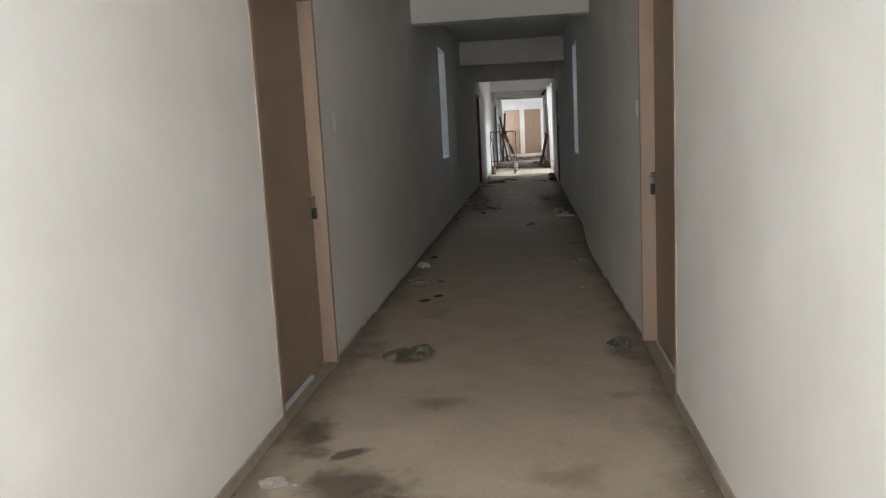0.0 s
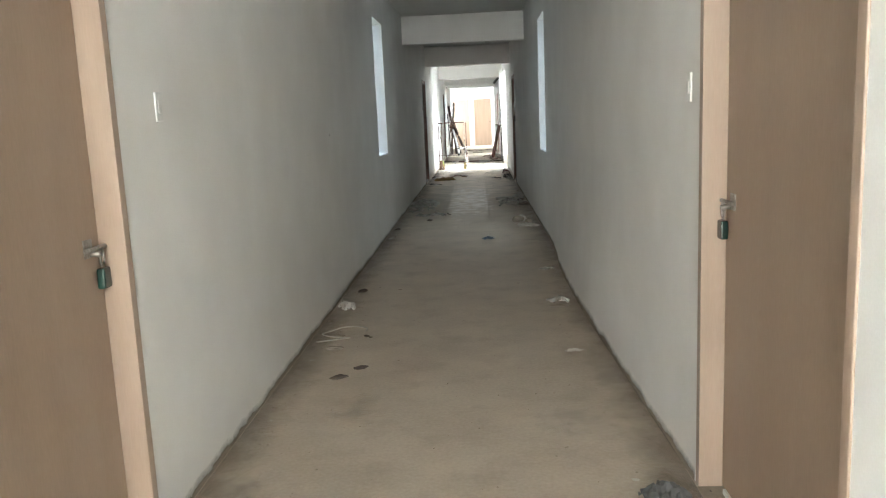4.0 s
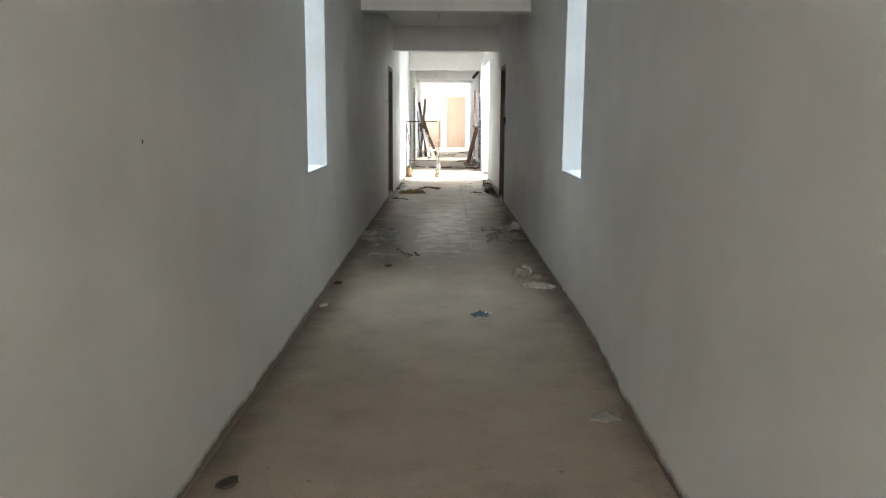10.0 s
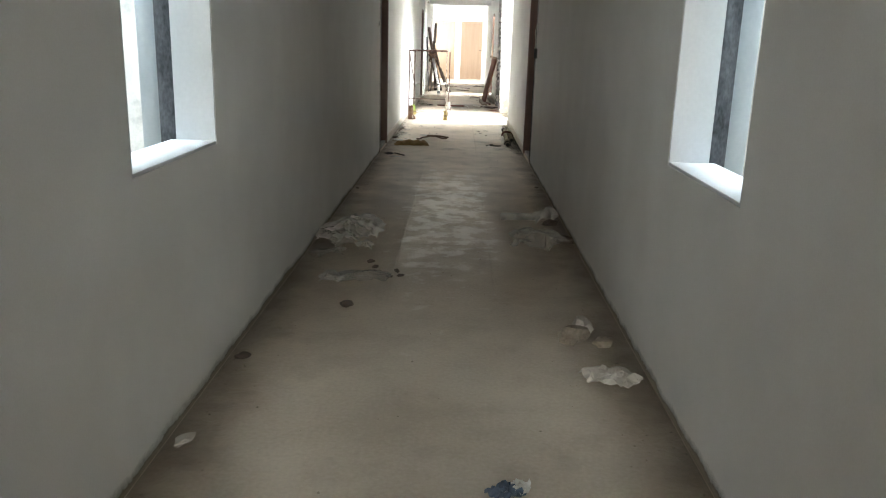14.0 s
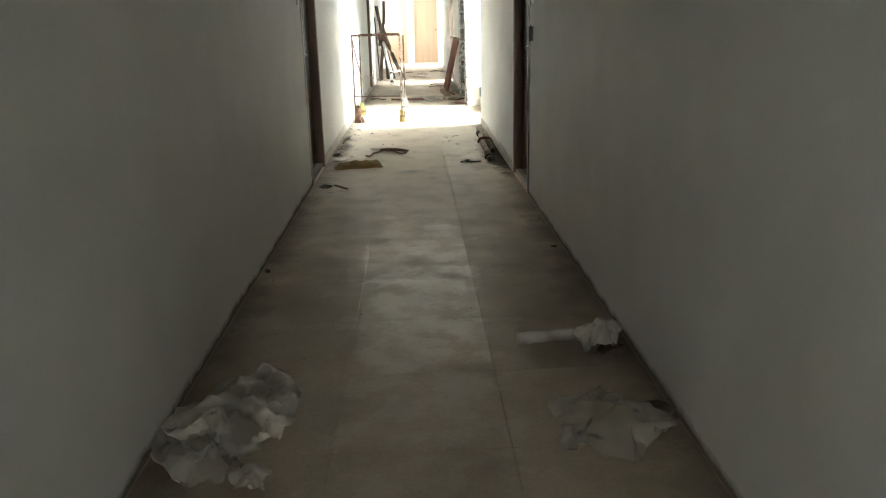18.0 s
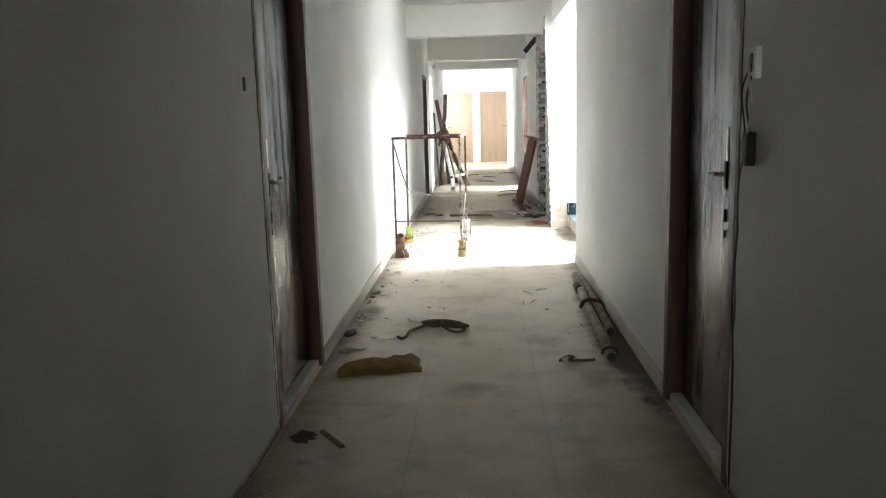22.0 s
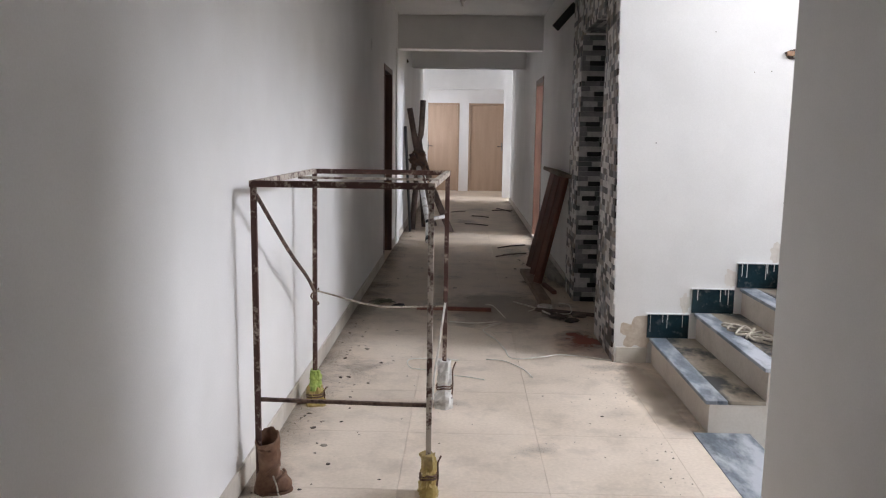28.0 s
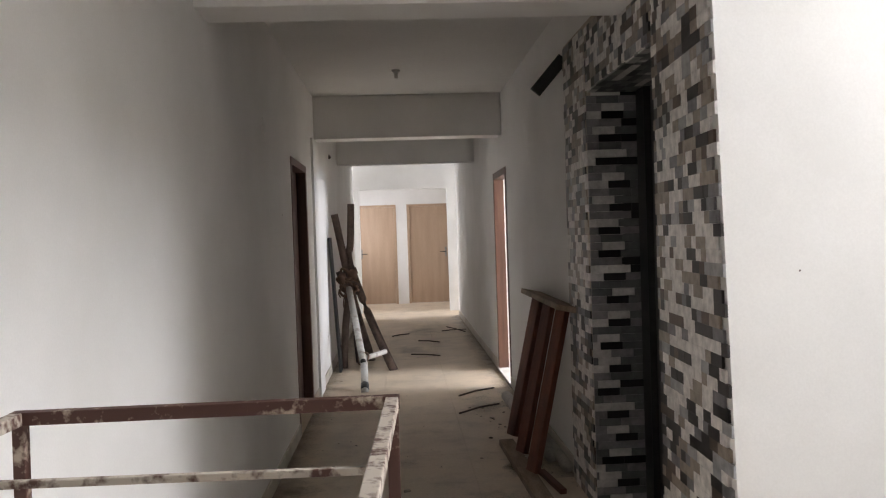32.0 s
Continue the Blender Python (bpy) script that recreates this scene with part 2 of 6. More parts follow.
BLUEPRINT = mat("blue_print", (0.1, 0.3, 0.5), (0.14, 0.36, 0.55), 0.4, 30, 90, 0)
GRANITE = mat("blue_grey_granite", (0.07, 0.09, 0.11), (0.17, 0.205, 0.235), 0.42, 9, 70, 0.1, contrast=(0.36, 0.62), dirt=(0.5, 0.52, 0.55), dirt_amount=0.85, dirt_scale=5, stretch=(1.6, 0.6, 1), dirt_range=(0.44, 0.6))
RISER = mat("cream_riser", (0.6, 0.52, 0.44), (0.74, 0.66, 0.575), 0.5, 3, 50, 0.12, dirt=(0.36, 0.29, 0.22), dirt_amount=0.5, dirt_scale=3)
DUSTYTREAD = mat("dusty_tread", (0.25, 0.205, 0.155), (0.38, 0.32, 0.245), 0.8, 7, 50, 0.2, dirt=(0.035, 0.04, 0.042), dirt_amount=0.95, dirt_scale=5, dirt_range=(0.47, 0.58), stretch=(1, 0.6, 1))
STAIRSIDE = mat("stair_side_plaster", (0.66, 0.6, 0.52), (0.76, 0.71, 0.63), 0.65, 3, 80, 0.2, dirt=(0.5, 0.42, 0.33), dirt_amount=0.5, dirt_scale=2)
TEAL = mat("dark_teal_tile", (0.005, 0.018, 0.025), (0.012, 0.036, 0.046), 0.16, 5, 50, 0.05, dirt=(0.4, 0.43, 0.44), dirt_amount=0.3, dirt_scale=14, dirt_range=(0.55, 0.75))
DARK = mat("dark_metal_and_shade", (0.01, 0.01, 0.011), (0.02, 0.02, 0.021), 0.5, 6, 50, 0.05)

# ---- builders ----


def add_box(bm, x0, x1, y0, y1, z0, z1, bevel=0.0, m=None):
    res = bmesh.ops.create_cube(bm, size=1.0)
    vs = res["verts"]
    for v in vs:
        v.co = Vector(((x0 + x1) / 2 + v.co.x * abs(x1 - x0), (y0 + y1) / 2 + v.co.y * abs(y1 - y0), (z0 + z1) / 2 + v.co.z * abs(z1 - z0)))
    if bevel:
        es = list({e for v in vs for e in v.link_edges})
        vs = bmesh.ops.bevel(bm, geom=es, offset=bevel, segments=2, affect="EDGES", profile=0.6)["verts"]
    if m is not None:
        bmesh.ops.transform(bm, matrix=m, verts=vs)
    return vs


def part(name, bm, material, parent=None, label="", smooth=False):
    me = bpy.data.meshes.new(name)
    bm.normal_update()
    bm.to_mesh(me)
    bm.free()
    me.materials.append(material)
    if smooth:
        me.polygons.foreach_set("use_smooth", [True] * len(me.polygons))
    ob = new(name, me)
    ob.parent = parent
    if label:
        tagged(ob, label)
    return ob


def box_part(name, x0, x1, y0, y1, z0, z1, material, parent=None, label="", bevel=0.0):
    bm = bmesh.new()
    add_box(bm, x0, x1, y0, y1, z0, z1, bevel)
    return part(name, bm, material, parent, label)


def structure(ob, label, category):
    return tagged(ob, label, category, kind="structure")


def empty(name, at, label, category, group="", turn=0.0):
    ob = new(name)
    ob.matrix_world = pose(*at, 0, 0, turn)
    return tagged(ob, label, category, group)


def wall_boxes(bm, axis, a0, a1, c0, c1, z1, openings, z0=0.0):
    """Boxes of a wall that runs along the axis from c0 to c1, a0 to a1 thick, round its openings (from, to, sill, head)."""
    at = c0
    for o0, o1, s, h in sorted(openings):
        for lo, hi, za, zb in ((at, o0, z0, z1), (o0, o1, z0, s), (o0, o1, h, z1)):
            if hi - lo > 0.001 and zb - za > 0.001:
                add_box(bm, *((a0, a1, lo, hi) if axis == "y" else (lo, hi, a0, a1)), za, zb)
        at = o1
    if c1 - at > 0.001:
        add_box(bm, *((a0, a1, at, c1) if axis == "y" else (at, c1, a0, a1)), z0, z1)


def wall(name, axis, a0, a1, c0, c1, z1, openings=(), material=None, label="smooth cream-white painted plaster wall", z0=0.0):
    bm = bmesh.new()
    wall_boxes(bm, axis, a0, a1, c0, c1, z1, openings, z0)
    return structure(part(name, bm, material or WALL), label, "wall")


# ---- plan, in metres: the corridor runs along +y ----
XL, XR = -1.0, 0.84
CEILING = 2.88
BEAM = 2.46
D1L, D1R = (0.37, 1.44), (0.63, 1.76)
D2L, D2R = (15.32, 16.35), (14.73, 15.74)
D3L, D3R = (25.4, 26.36), (26.92, 27.92)
WIN = (7.80, 8.66, 0.94, 2.46)
WINR = (7.80, 8.66, 0.912, 2.43)
DOOR_H = 2.13
STAIR0, STAIR1 = 19.36, 21.73
START, REAR = -3.25, -5.5
END = 33.6
ALCOVE = 34.55
BACK = 36.4

# ---- structure ----
ground_bm = bmesh.new()
add_box(ground_bm, -9, 0.98, -9, 42, -0.2, -0.012)
add_box(ground_bm, 0.98, 9, -9, STAIR0 - 0.16, -0.2, -0.012)
add_box(ground_bm, 0.98, 9, STAIR1 + 0.16, 42, -0.2, -0.012)
structure(part("floor_slab", ground_bm, GROUT), "grey concrete slab under the corridor floor", "floor")
bm = bmesh.new()
add_box(bm, XL - 0.2, XR + 0.2, START, 9.7, -0.011, 0.0)
add_box(bm, -4.6, 4.5, REAR, START, -0.011, 0.0)
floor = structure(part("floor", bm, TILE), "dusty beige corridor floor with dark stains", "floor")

wall_left = wall("wall_left", "y", XL - 0.16, XL, START, END, CEILING, [(*D1L, 0, DOOR_H), WIN, (*D2L, 0, DOOR_H), (*D3L, 0, DOOR_H)])
wall_right = wall("wall_right", "y", XR, XR + 0.16, START, STAIR0, CEILING, [(*D1R, 0, DOOR_H), WINR, (*D2R, 0, DOOR_H)])
wall_lift = wall("wall_lift", "y", XR, XR + 0.16, 22.45, END, CEILING, [(22.45, 23.55, 0, 2.26), (*D3R, 0, DOOR_H)])
wall_entry = wall("wall_entry", "x", REAR - 0.16, REAR, -4.7, 4.6, CEILING, [(-0.85, 0.69, 0.78, 2.12)])
wall("wall_entry_left", "x", START, START + 0.16, -4.5, XL - 0.16, CEILING)
wall("wall_entry_right", "x", START, START + 0.16, XR + 0.16, 4.4, CEILING)
wall("wall_entry_end_left", "y", -4.7, -4.5, REAR, START + 0.16, CEILING, [(-5.3, -3.5, 0.7, 2.6)])
wall("wall_entry_end_right", "y", 4.4, 4.6, REAR, START + 0.16, CEILING, [(-5.3, -3.5, 0.7, 2.6)])
wall("wall_alcove_front", "x", ALCOVE, ALCOVE + 0.16, -4.7, 4.6, CEILING, [(-0.95, 0.735, 0, 2.37)])
# unseen side opening, added for the alcove's fill lamp
wall("wall_alcove_left", "y", -1.46, -1.3, ALCOVE + 0.16, BACK, CEILING, [(34.9, 36.1, 0.95, 2.25)])
wall("wall_alcove_right", "y", 1.1, 1.26, ALCOVE + 0.16, BACK, CEILING)
wall_far = wall("wall_far", "x", BACK, BACK + 0.16, -5, 5, CEILING, [(-1.14, -0.26, 0, 2.14), (-0.03, 0.9, 0, 2.14)])
wall("wall_passage_left", "x", END - 0.16, END, -5, XL - 0.16, CEILING)
wall("wall_passage_right", "x", END - 0.16, END, XR + 0.16, 5, CEILING)
wall("wall_passage_end_left", "y", -4.7, -4.5, END, ALCOVE, CEILING, [(33.7, 34.45, 0.7, 2.5)])
wall("wall_passage_end_right", "y", 4.4, 4.6, END, ALCOVE, CEILING, [(33.7, 34.45, 0.7, 2.5)])
wall_stair_back = wall("wall_stair_back", "x", STAIR1, STAIR1 + 0.16, XR + 0.16, 5.6, 6.2, z0=-2.0)
wall_stair_front = wall("wall_stair_front", "x", STAIR0 - 0.16, STAIR0, XR + 0.16, 5.6, 6.2, z0=-2.0)
wall("wall_stair_end", "y", 5.4, 5.6, STAIR0, STAIR1, 6.2, [(19.45, 21.45, 3.75, 5.65)], z0=1.6)
wall("wall_stair_end_low", "y", 5.4, 5.6, STAIR0, STAIR1, 1.6, [(19.44, 20.5, -1.32, 0.32)], z0=-2.0)
wall("wall_stair_over", "y", XR, XR + 0.16, STAIR0, STAIR1, 6.2, z0=BEAM + 0.03)

# corner of the stairwell, plastered out of plumb
bm = bmesh.new()
low = [bm.verts.new(p) for p in ((XR + 0.16, STAIR1, 0), (0.82, STAIR1, 0), (0.831, 22.45, 0), (XR + 0.16, 22.45, 0))]
top = [bm.verts.new(p) for p in ((XR + 0.16, STAIR1, CEILING), (0.82 - 0.0265 * CEILING, STAIR1, CEILING), (0.831, 22.45, CEILING), (XR + 0.16, 22.45, CEILING))]
bm.faces.new(low)
bm.faces.new(top[::-1])
for k in range(4):
    bm.faces.new((low[k], top[k], top[(k + 1) % 4], low[(k + 1) % 4]))
bmesh.ops.recalc_face_normals(bm, faces=bm.faces[:])
structure(part("wall_corner", bm, WALL), "smooth cream-white plastered wall corner", "wall")

bm = bmesh.new()
add_box(bm, XL - 0.16, XR + 0.16, START + 0.16, END, CEILING, CEILING + 0.15)
add_box(bm, -4.7, 4.6, REAR - 0.16, START + 0.16, CEILING, CEILING + 0.15)
add_box(bm, -5, 5, END, BACK + 0.16, CEILING, CEILING + 0.15)
structure(part("ceiling", bm, CEIL), "plain off-white painted concrete ceiling", "ceiling")
box = box_part("ceiling_stairwell", XR + 0.16, 5.6, STAIR0 - 0.16, STAIR1 + 0.16, 6.2, 6.35, CEIL)
structure(box, "off-white ceiling over the stairwell", "ceiling")

for yb, width in ((5.4, 0.24), (11.3, 0.24), (16.6, 0.24), (22.66, 0.24), (27.15, 0.24), (30.0, 0.24)):
    structure(box_part("ceiling_beam", XL, XR, yb, yb + width, BEAM, CEILING - 0.002, WALL, None, "", 0.006), "cream-painted concrete ceiling beam across the corridor", "beam")



def swell(y):
    """How far the plaster of the right wall swells out at its foot."""
    a, b = min(1.0, max(0.0, (y - 1.78) / 2.6)), min(1.0, max(0.0, (7.3 - y) / 1.8))
    return 0.068 * a * b * b * (3 - 2 * b)


vs, fs = [], []
for i in range(37):
    y = 1.78 + 5.52 * i / 36
    for z in (0.0, 0.25, 0.55, 0.9):
        vs.append((XR - 0.0006 - swell(y) * (1 - z / 0.9) ** 1.4, y, z))
fs = [(4 * i + k, 4 * i + k + 1, 4 * i + k + 5, 4 * i + k + 4) for i in range(36) for k in range(3)]
me = bpy.data.meshes.new("wall_swelling")
me.from_pydata(vs, [], fs)
me.materials.append(WALL)
me.polygons.foreach_set("use_smooth", [True] * len(fs))
structure(new("wall_swelling", me), "thick uneven cream plaster at the foot of the wall", "wall")

# light wells beyond the two windows
for side, x0 in ((-1, XL - 0.16), (1, XR + 0.16)):
    bm = bmesh.new()
    a, b = sorted((x0, x0 + side * 1.0))
    wall_boxes(bm, "y", *sorted((x0 + side * 1.0, x0 + side * 1.15)), 7.2, 10.0, 6.9, [])
    wall_boxes(bm, "x", 7.05, 7.2, a, b, 6.9, [])
    wall_boxes(bm, "x", 10.0, 10.15, a, b, 6.9, [])
    structure(part("wall_light_well", bm, PLAIN), "rough unpainted grey plaster wall of a light well", "wall")
    box = wall("wall_above_window", "y", *sorted((x0 - side * 0.16, x0)), 7.2, 10.0, 6.9, z0=CEILING + 0.15)
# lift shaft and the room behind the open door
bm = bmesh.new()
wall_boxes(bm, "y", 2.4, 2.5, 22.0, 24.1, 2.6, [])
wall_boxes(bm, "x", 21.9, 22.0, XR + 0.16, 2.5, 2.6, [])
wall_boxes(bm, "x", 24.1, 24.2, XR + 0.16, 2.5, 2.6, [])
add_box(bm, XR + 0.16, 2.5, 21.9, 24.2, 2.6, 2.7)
# the unlit inside of the shaft is put into a near-black colour
structure(part("wall_lift_shaft", bm, DARK), "lift shaft walls coloured near black for the dark inside", "wall")
bm = bmesh.new()
wall_boxes(bm, "x", 25.2, 25.3, XR + 0.16, 4.6, CEILING, [])
wall_boxes(bm, "x", 29.4, 29.5, XR + 0.16, 4.6, CEILING, [])
wall_boxes(bm, "y", 4.5, 4.6, 25.3, 29.4, CEILING, [(26.2, 27.8, 0.9, 2.4)])
add_box(bm, XR + 0.16, 4.6, 25.2, 29.5, CEILING, CEILING + 0.1)
structure(part("wall_side_room", bm, WALL), "cream-white walls of the side room", "wall")
for name, x0, x1, y0, y1 in (("left_one", -1.9, XL - 0.16, 0.1, 1.7), ("right_one", XR + 0.16, 1.9, 0.3, 2.0), ("left_two", -1.9, XL - 0.16, 15.0, 16.6), ("right_two", XR + 0.16, 1.9, 14.4, 16.0), ("left_three", -1.9, XL - 0.16, 25.2, 27.0)):
    bm = bmesh.new()
    far = x0 if x0 < -1 else x1
    near = x1 if x0 < -1 else x0
    wall_boxes(bm, "y", *sorted((far, far + math.copysign(0.1, far))), y0, y1, 2.4, [])
    wall_boxes(bm, "x", y0 - 0.1, y0, x0, x1, 2.4, [])
    wall_boxes(bm, "x", y1, y1 + 0.1, x0, x1, 2.4, [])
    add_box(bm, x0, x1, y0, y1, 2.4, 2.5)
    structure(part("wall_behind_door_" + name, bm, WALL), "plain cream wall of the flat behind the door", "wall")

# ---- shapes ----


def add_tube(bm, pts, r, seg=8, caps=True, r_end=None):
    pts = [Vector(p) for p in pts]
    rings = []
    for i, p in enumerate(pts):
        d = (pts[min(i + 1, len(pts) - 1)] - pts[max(i - 1, 0)]).normalized()
        side = d.cross(Vector((0, 0, 1)) if abs(d.z) < 0.9 else Vector((0, 1, 0))).normalized()
        up = side.cross(d)
        rad = r if r_end is None else r + (r_end - r) * i / (len(pts) - 1)
        rings.append([bm.verts.new(p + rad * (math.cos(a) * side + math.sin(a) * up)) for a in (k * 2 * math.pi / seg for k in range(seg))])
    for a, b in zip(rings, rings[1:]):
        for k in range(seg):
            bm.faces.new((a[k], a[(k + 1) % seg], b[(k + 1) % seg], b[k]))
    if caps:
        bm.faces.new(rings[0][::-1])
        bm.faces.new(rings[-1])
    return [v for ring in rings for v in ring]


def curve_points(pts, n=6):
    """A smooth line through the points."""
    pts = [Vector(p) for p in pts]
    ext = [2 * pts[0] - pts[1], *pts, 2 * pts[-1] - pts[-2]]
    out = []
    for i in range(1, len(ext) - 2):
        a, b, c, d = ext[i - 1], ext[i], ext[i + 1], ext[i + 2]
        for k in range(n):
            t = k / n
            out.append(0.5 * (2 * b + (c - a) * t + (2 * a - 5 * b + 4 * c - d) * t * t + (3 * b - a - 3 * c + d) * t**3))
    out.append(pts[-1])
    return out


def tube_part(name, pts, r, material, parent=None, label="", seg=8, smooth=True, r_end=None):
    bm = bmesh.new()
    add_tube(bm, pts, r, seg, True, r_end)
    return part(name, bm, material, parent, label, smooth)


def add_crumple(bm, w, l, h, seed, n=12, fold=3.0, tuck=0.35, soft=False):
    """A crumpled sheet of w by l metres, h high at most, with an uneven outline, lying on z = 0."""
    rnd = random.Random(seed)
    off = Vector((rnd.uniform(0, 50), rnd.uniform(0, 50), rnd.uniform(0, 50)))
    grid = []
    for i in range(n + 1):
        row = []
        for j in range(n + 1):
            u, v = i / n * 2 - 1, j / n * 2 - 1
            ang = math.atan2(v, u)
            rim = 1 + tuck * noise.noise(Vector((math.cos(ang) * 1.7, math.sin(ang) * 1.7, 0)) + off)
            k = max(abs(u), abs(v)) / max(1e-6, math.hypot(u, v))
            x, y = u * k * rim * w / 2, v * k * rim * l / 2
            p = Vector((u, v, 0)) * fold + off
            ridge = 1 - abs(noise.noise(p)) * 2
            z = h * max(0.0, ridge * 0.75 + 0.35 * noise.noise(p * 2.7)) * max(0.0, 1 - (u * u + v * v) * 0.42)
            if soft:
                dome = max(0.0, 1 - (u * u + v * v) * 0.5)
                crease = 1 - abs(noise.noise(p * 0.9 + Vector((3, 1, 4)))) * 2.2
                z = h * dome * (0.5 + 0.45 * max(0.0, 0.5 + 1.1 * noise.noise(p * 0.4))) + h * 0.16 * max(0.0, crease) ** 3
            x += 0.06 * w * noise.noise(p * 1.9 + Vector((7, 0, 0)))
            y += 0.06 * l * noise.noise(p * 1.9 + Vector((0, 9, 0)))
            row.append(bm.verts.new((x, y, z + 0.0015)))
        grid.append(row)
    for i in range(n):
        for j in range(n):
            bm.faces.new((grid[i][j], grid[i + 1][j], grid[i + 1][j + 1], grid[i][j + 1]))


def crumpled(name, at, w, l, h, turn, material, label, category, seed, n=12, fold=3.0, tuck=0.35, thick=0.0012, group="", soft=None):
    bm = bmesh.new()
    soft = material in (FILMY, FILMY2) if soft is None else soft
    add_crumple(bm, w, l, h, seed, n, fold, tuck, soft)
    ob = part(name, bm, material, None, "", soft)
    s = ob.modifiers.new("thickness", "SOLIDIFY")
    s.thickness, s.offset = thick, 1
    ob.matrix_world = pose(at[0], at[1], 0.0, 0, 0, turn)
    return tagged(ob, label, category, group)


def lump(name, at, size, turn, material, label, category, seed, group="", rough=0.35):
    """A broken stone, clod or chip."""
    rnd = random.Random(seed)
    bm = bmesh.new()
    bmesh.ops.create_icosphere(bm, subdivisions=1 if max(size) < 0.06 else 2, radius=0.5)
    off = Vector((rnd.uniform(0, 90), seed, 0))
    for v in bm.verts:
        v.co *= 1 + rough * 1.8 * noise.noise(v.co * 2.6 + off) + 0.3 * noise.noise(v.co * 7 + off)
    lo = min(v.co.z for v in bm.verts)
    for v in bm.verts:
        v.co = Vector((v.co.x * size[0], v.co.y * size[1], max(0.0, (v.co.z - lo * 0.6)) * size[2]))
    ob = part(name, bm, material)
    ob.matrix_world = pose(at[0], at[1], 0.0, 0, 0, turn)
    return tagged(ob, label, category, group)


# ---- small materials ----
RUST = mat("rusty_painted_steel", (0.075, 0.028, 0.019), (0.46, 0.37, 0.29), 0.65, 22, 90, 0.5, contrast=(0.53, 0.65), relief=0.002)
RUSTPALE = mat("flaking_cream_paint", (0.1, 0.042, 0.03), (0.56, 0.49, 0.41), 0.65, 22, 90, 0.5, contrast=(0.4, 0.52), relief=0.002)
RUSTDARK = mat("rusty_steel", (0.05, 0.022, 0.016), (0.22, 0.14, 0.1), 0.7, 20, 80, 0.5, contrast=(0.42, 0.66), relief=0.002)
STEEL = mat("dull_steel", (0.22, 0.2, 0.18), (0.42, 0.4, 0.37), 0.4, 20, 90, 0.1, metal=0.9)
BLACKISH = mat("black_plastic", (0.008, 0.008, 0.008), (0.02, 0.02, 0.02), 0.6, 20, 90, 0.05)
GREENLOCK = mat("dark_green_enamel", (0.006, 0.03, 0.022), (0.012, 0.045, 0.035), 0.15, 20, 90, 0.05)
SWITCH = mat("switch_plastic", (0.7, 0.69, 0.65), (0.8, 0.79, 0.76), 0.35, 20, 90, 0.03)
LEATHER = mat("worn_brown_leather", (0.12, 0.055, 0.03), (0.28, 0.145, 0.085), 0.7, 9, 60, 0.5, dirt=(0.3, 0.22, 0.16), dirt_amount=0.4, dirt_scale=9)
YELLOW = mat("yellow_wrap", (0.36, 0.25, 0.06), (0.56, 0.42, 0.17), 0.5, 14, 60, 0.5, dirt=(0.2, 0.13, 0.07), dirt_amount=0.6, dirt_scale=14)
LIME = mat("lime_green_wrap", (0.2, 0.3, 0.04), (0.4, 0.5, 0.12), 0.45, 12, 60, 0.4)
WRAP = mat("white_plastic_wrap", (0.55, 0.53, 0.48), (0.8, 0.78, 0.74), 0.35, 18, 60, 0.5, dirt=(0.2, 0.15, 0.1), dirt_amount=0.6, dirt_scale=15)
ROPE = mat("brown_rope", (0.1, 0.056, 0.037), (0.21, 0.13, 0.088), 0.9, 30, 120, 0.6)
PALEROPE = mat("pale_rope", (0.45, 0.4, 0.32), (0.66, 0.6, 0.5), 0.85, 30, 120, 0.5)
TWINE = mat("dirty_twine", (0.12, 0.08, 0.055), (0.55, 0.48, 0.39), 0.85, 12, 120, 0.5, contrast=(0.4, 0.56))
DULLSTRAP = mat("dull_plastic_strap", (0.36, 0.33, 0.28), (0.5, 0.47, 0.41), 0.5, 12, 60, 0.05)
STRAP = mat("pale_plastic_strap", (0.66, 0.63, 0.55), (0.82, 0.8, 0.72), 0.45, 12, 60, 0.05)
PAPER = mat("dirty_paper", (0.46, 0.43, 0.38), (0.64, 0.61, 0.55), 0.8, 10, 60, 0.2, dirt=(0.35, 0.29, 0.22), dirt_amount=0.5, dirt_scale=9)
SACK = mat("olive_brown_sack", (0.19, 0.115, 0.035), (0.36, 0.225, 0.085), 0.75, 12, 160, 0.5, dirt=(0.07, 0.05, 0.022), dirt_amount=0.8, dirt_scale=8)
GREENBAG = mat("green_plastic_sheet", (0.075, 0.075, 0.04), (0.19, 0.185, 0.11), 0.45, 8, 70, 0.25, dirt=(0.3, 0.27, 0.2), dirt_amount=0.5, dirt_scale=7)
DARKBAG = mat("dark_grey_rag", (0.04, 0.04, 0.038), (0.1, 0.1, 0.095), 0.7, 10, 60, 0.4)
STONEBIT = mat("broken_mortar", (0.22, 0.18, 0.14), (0.42, 0.37, 0.3), 0.9, 12, 70, 0.5)
DARKBIT = mat("dark_clod", (0.05, 0.038, 0.03), (0.15, 0.115, 0.09), 0.85, 14, 70, 0.5)
WOOD = mat("weathered_timber", (0.16, 0.11, 0.075), (0.36, 0.27, 0.2), 0.8, 5, 40, 0.5, stretch=(4, 1, 1))
POLE = mat("grey_brown_pole", (0.05, 0.032, 0.025), (0.17, 0.12, 0.095), 0.75, 6, 40, 0.6)
PALEPOLE = mat("dusty_grey_pipe", (0.3, 0.27, 0.23), (0.5, 0.46, 0.4), 0.65, 8, 50, 0.3, dirt=(0.16, 0.13, 0.1), dirt_amount=0.6, dirt_scale=6)
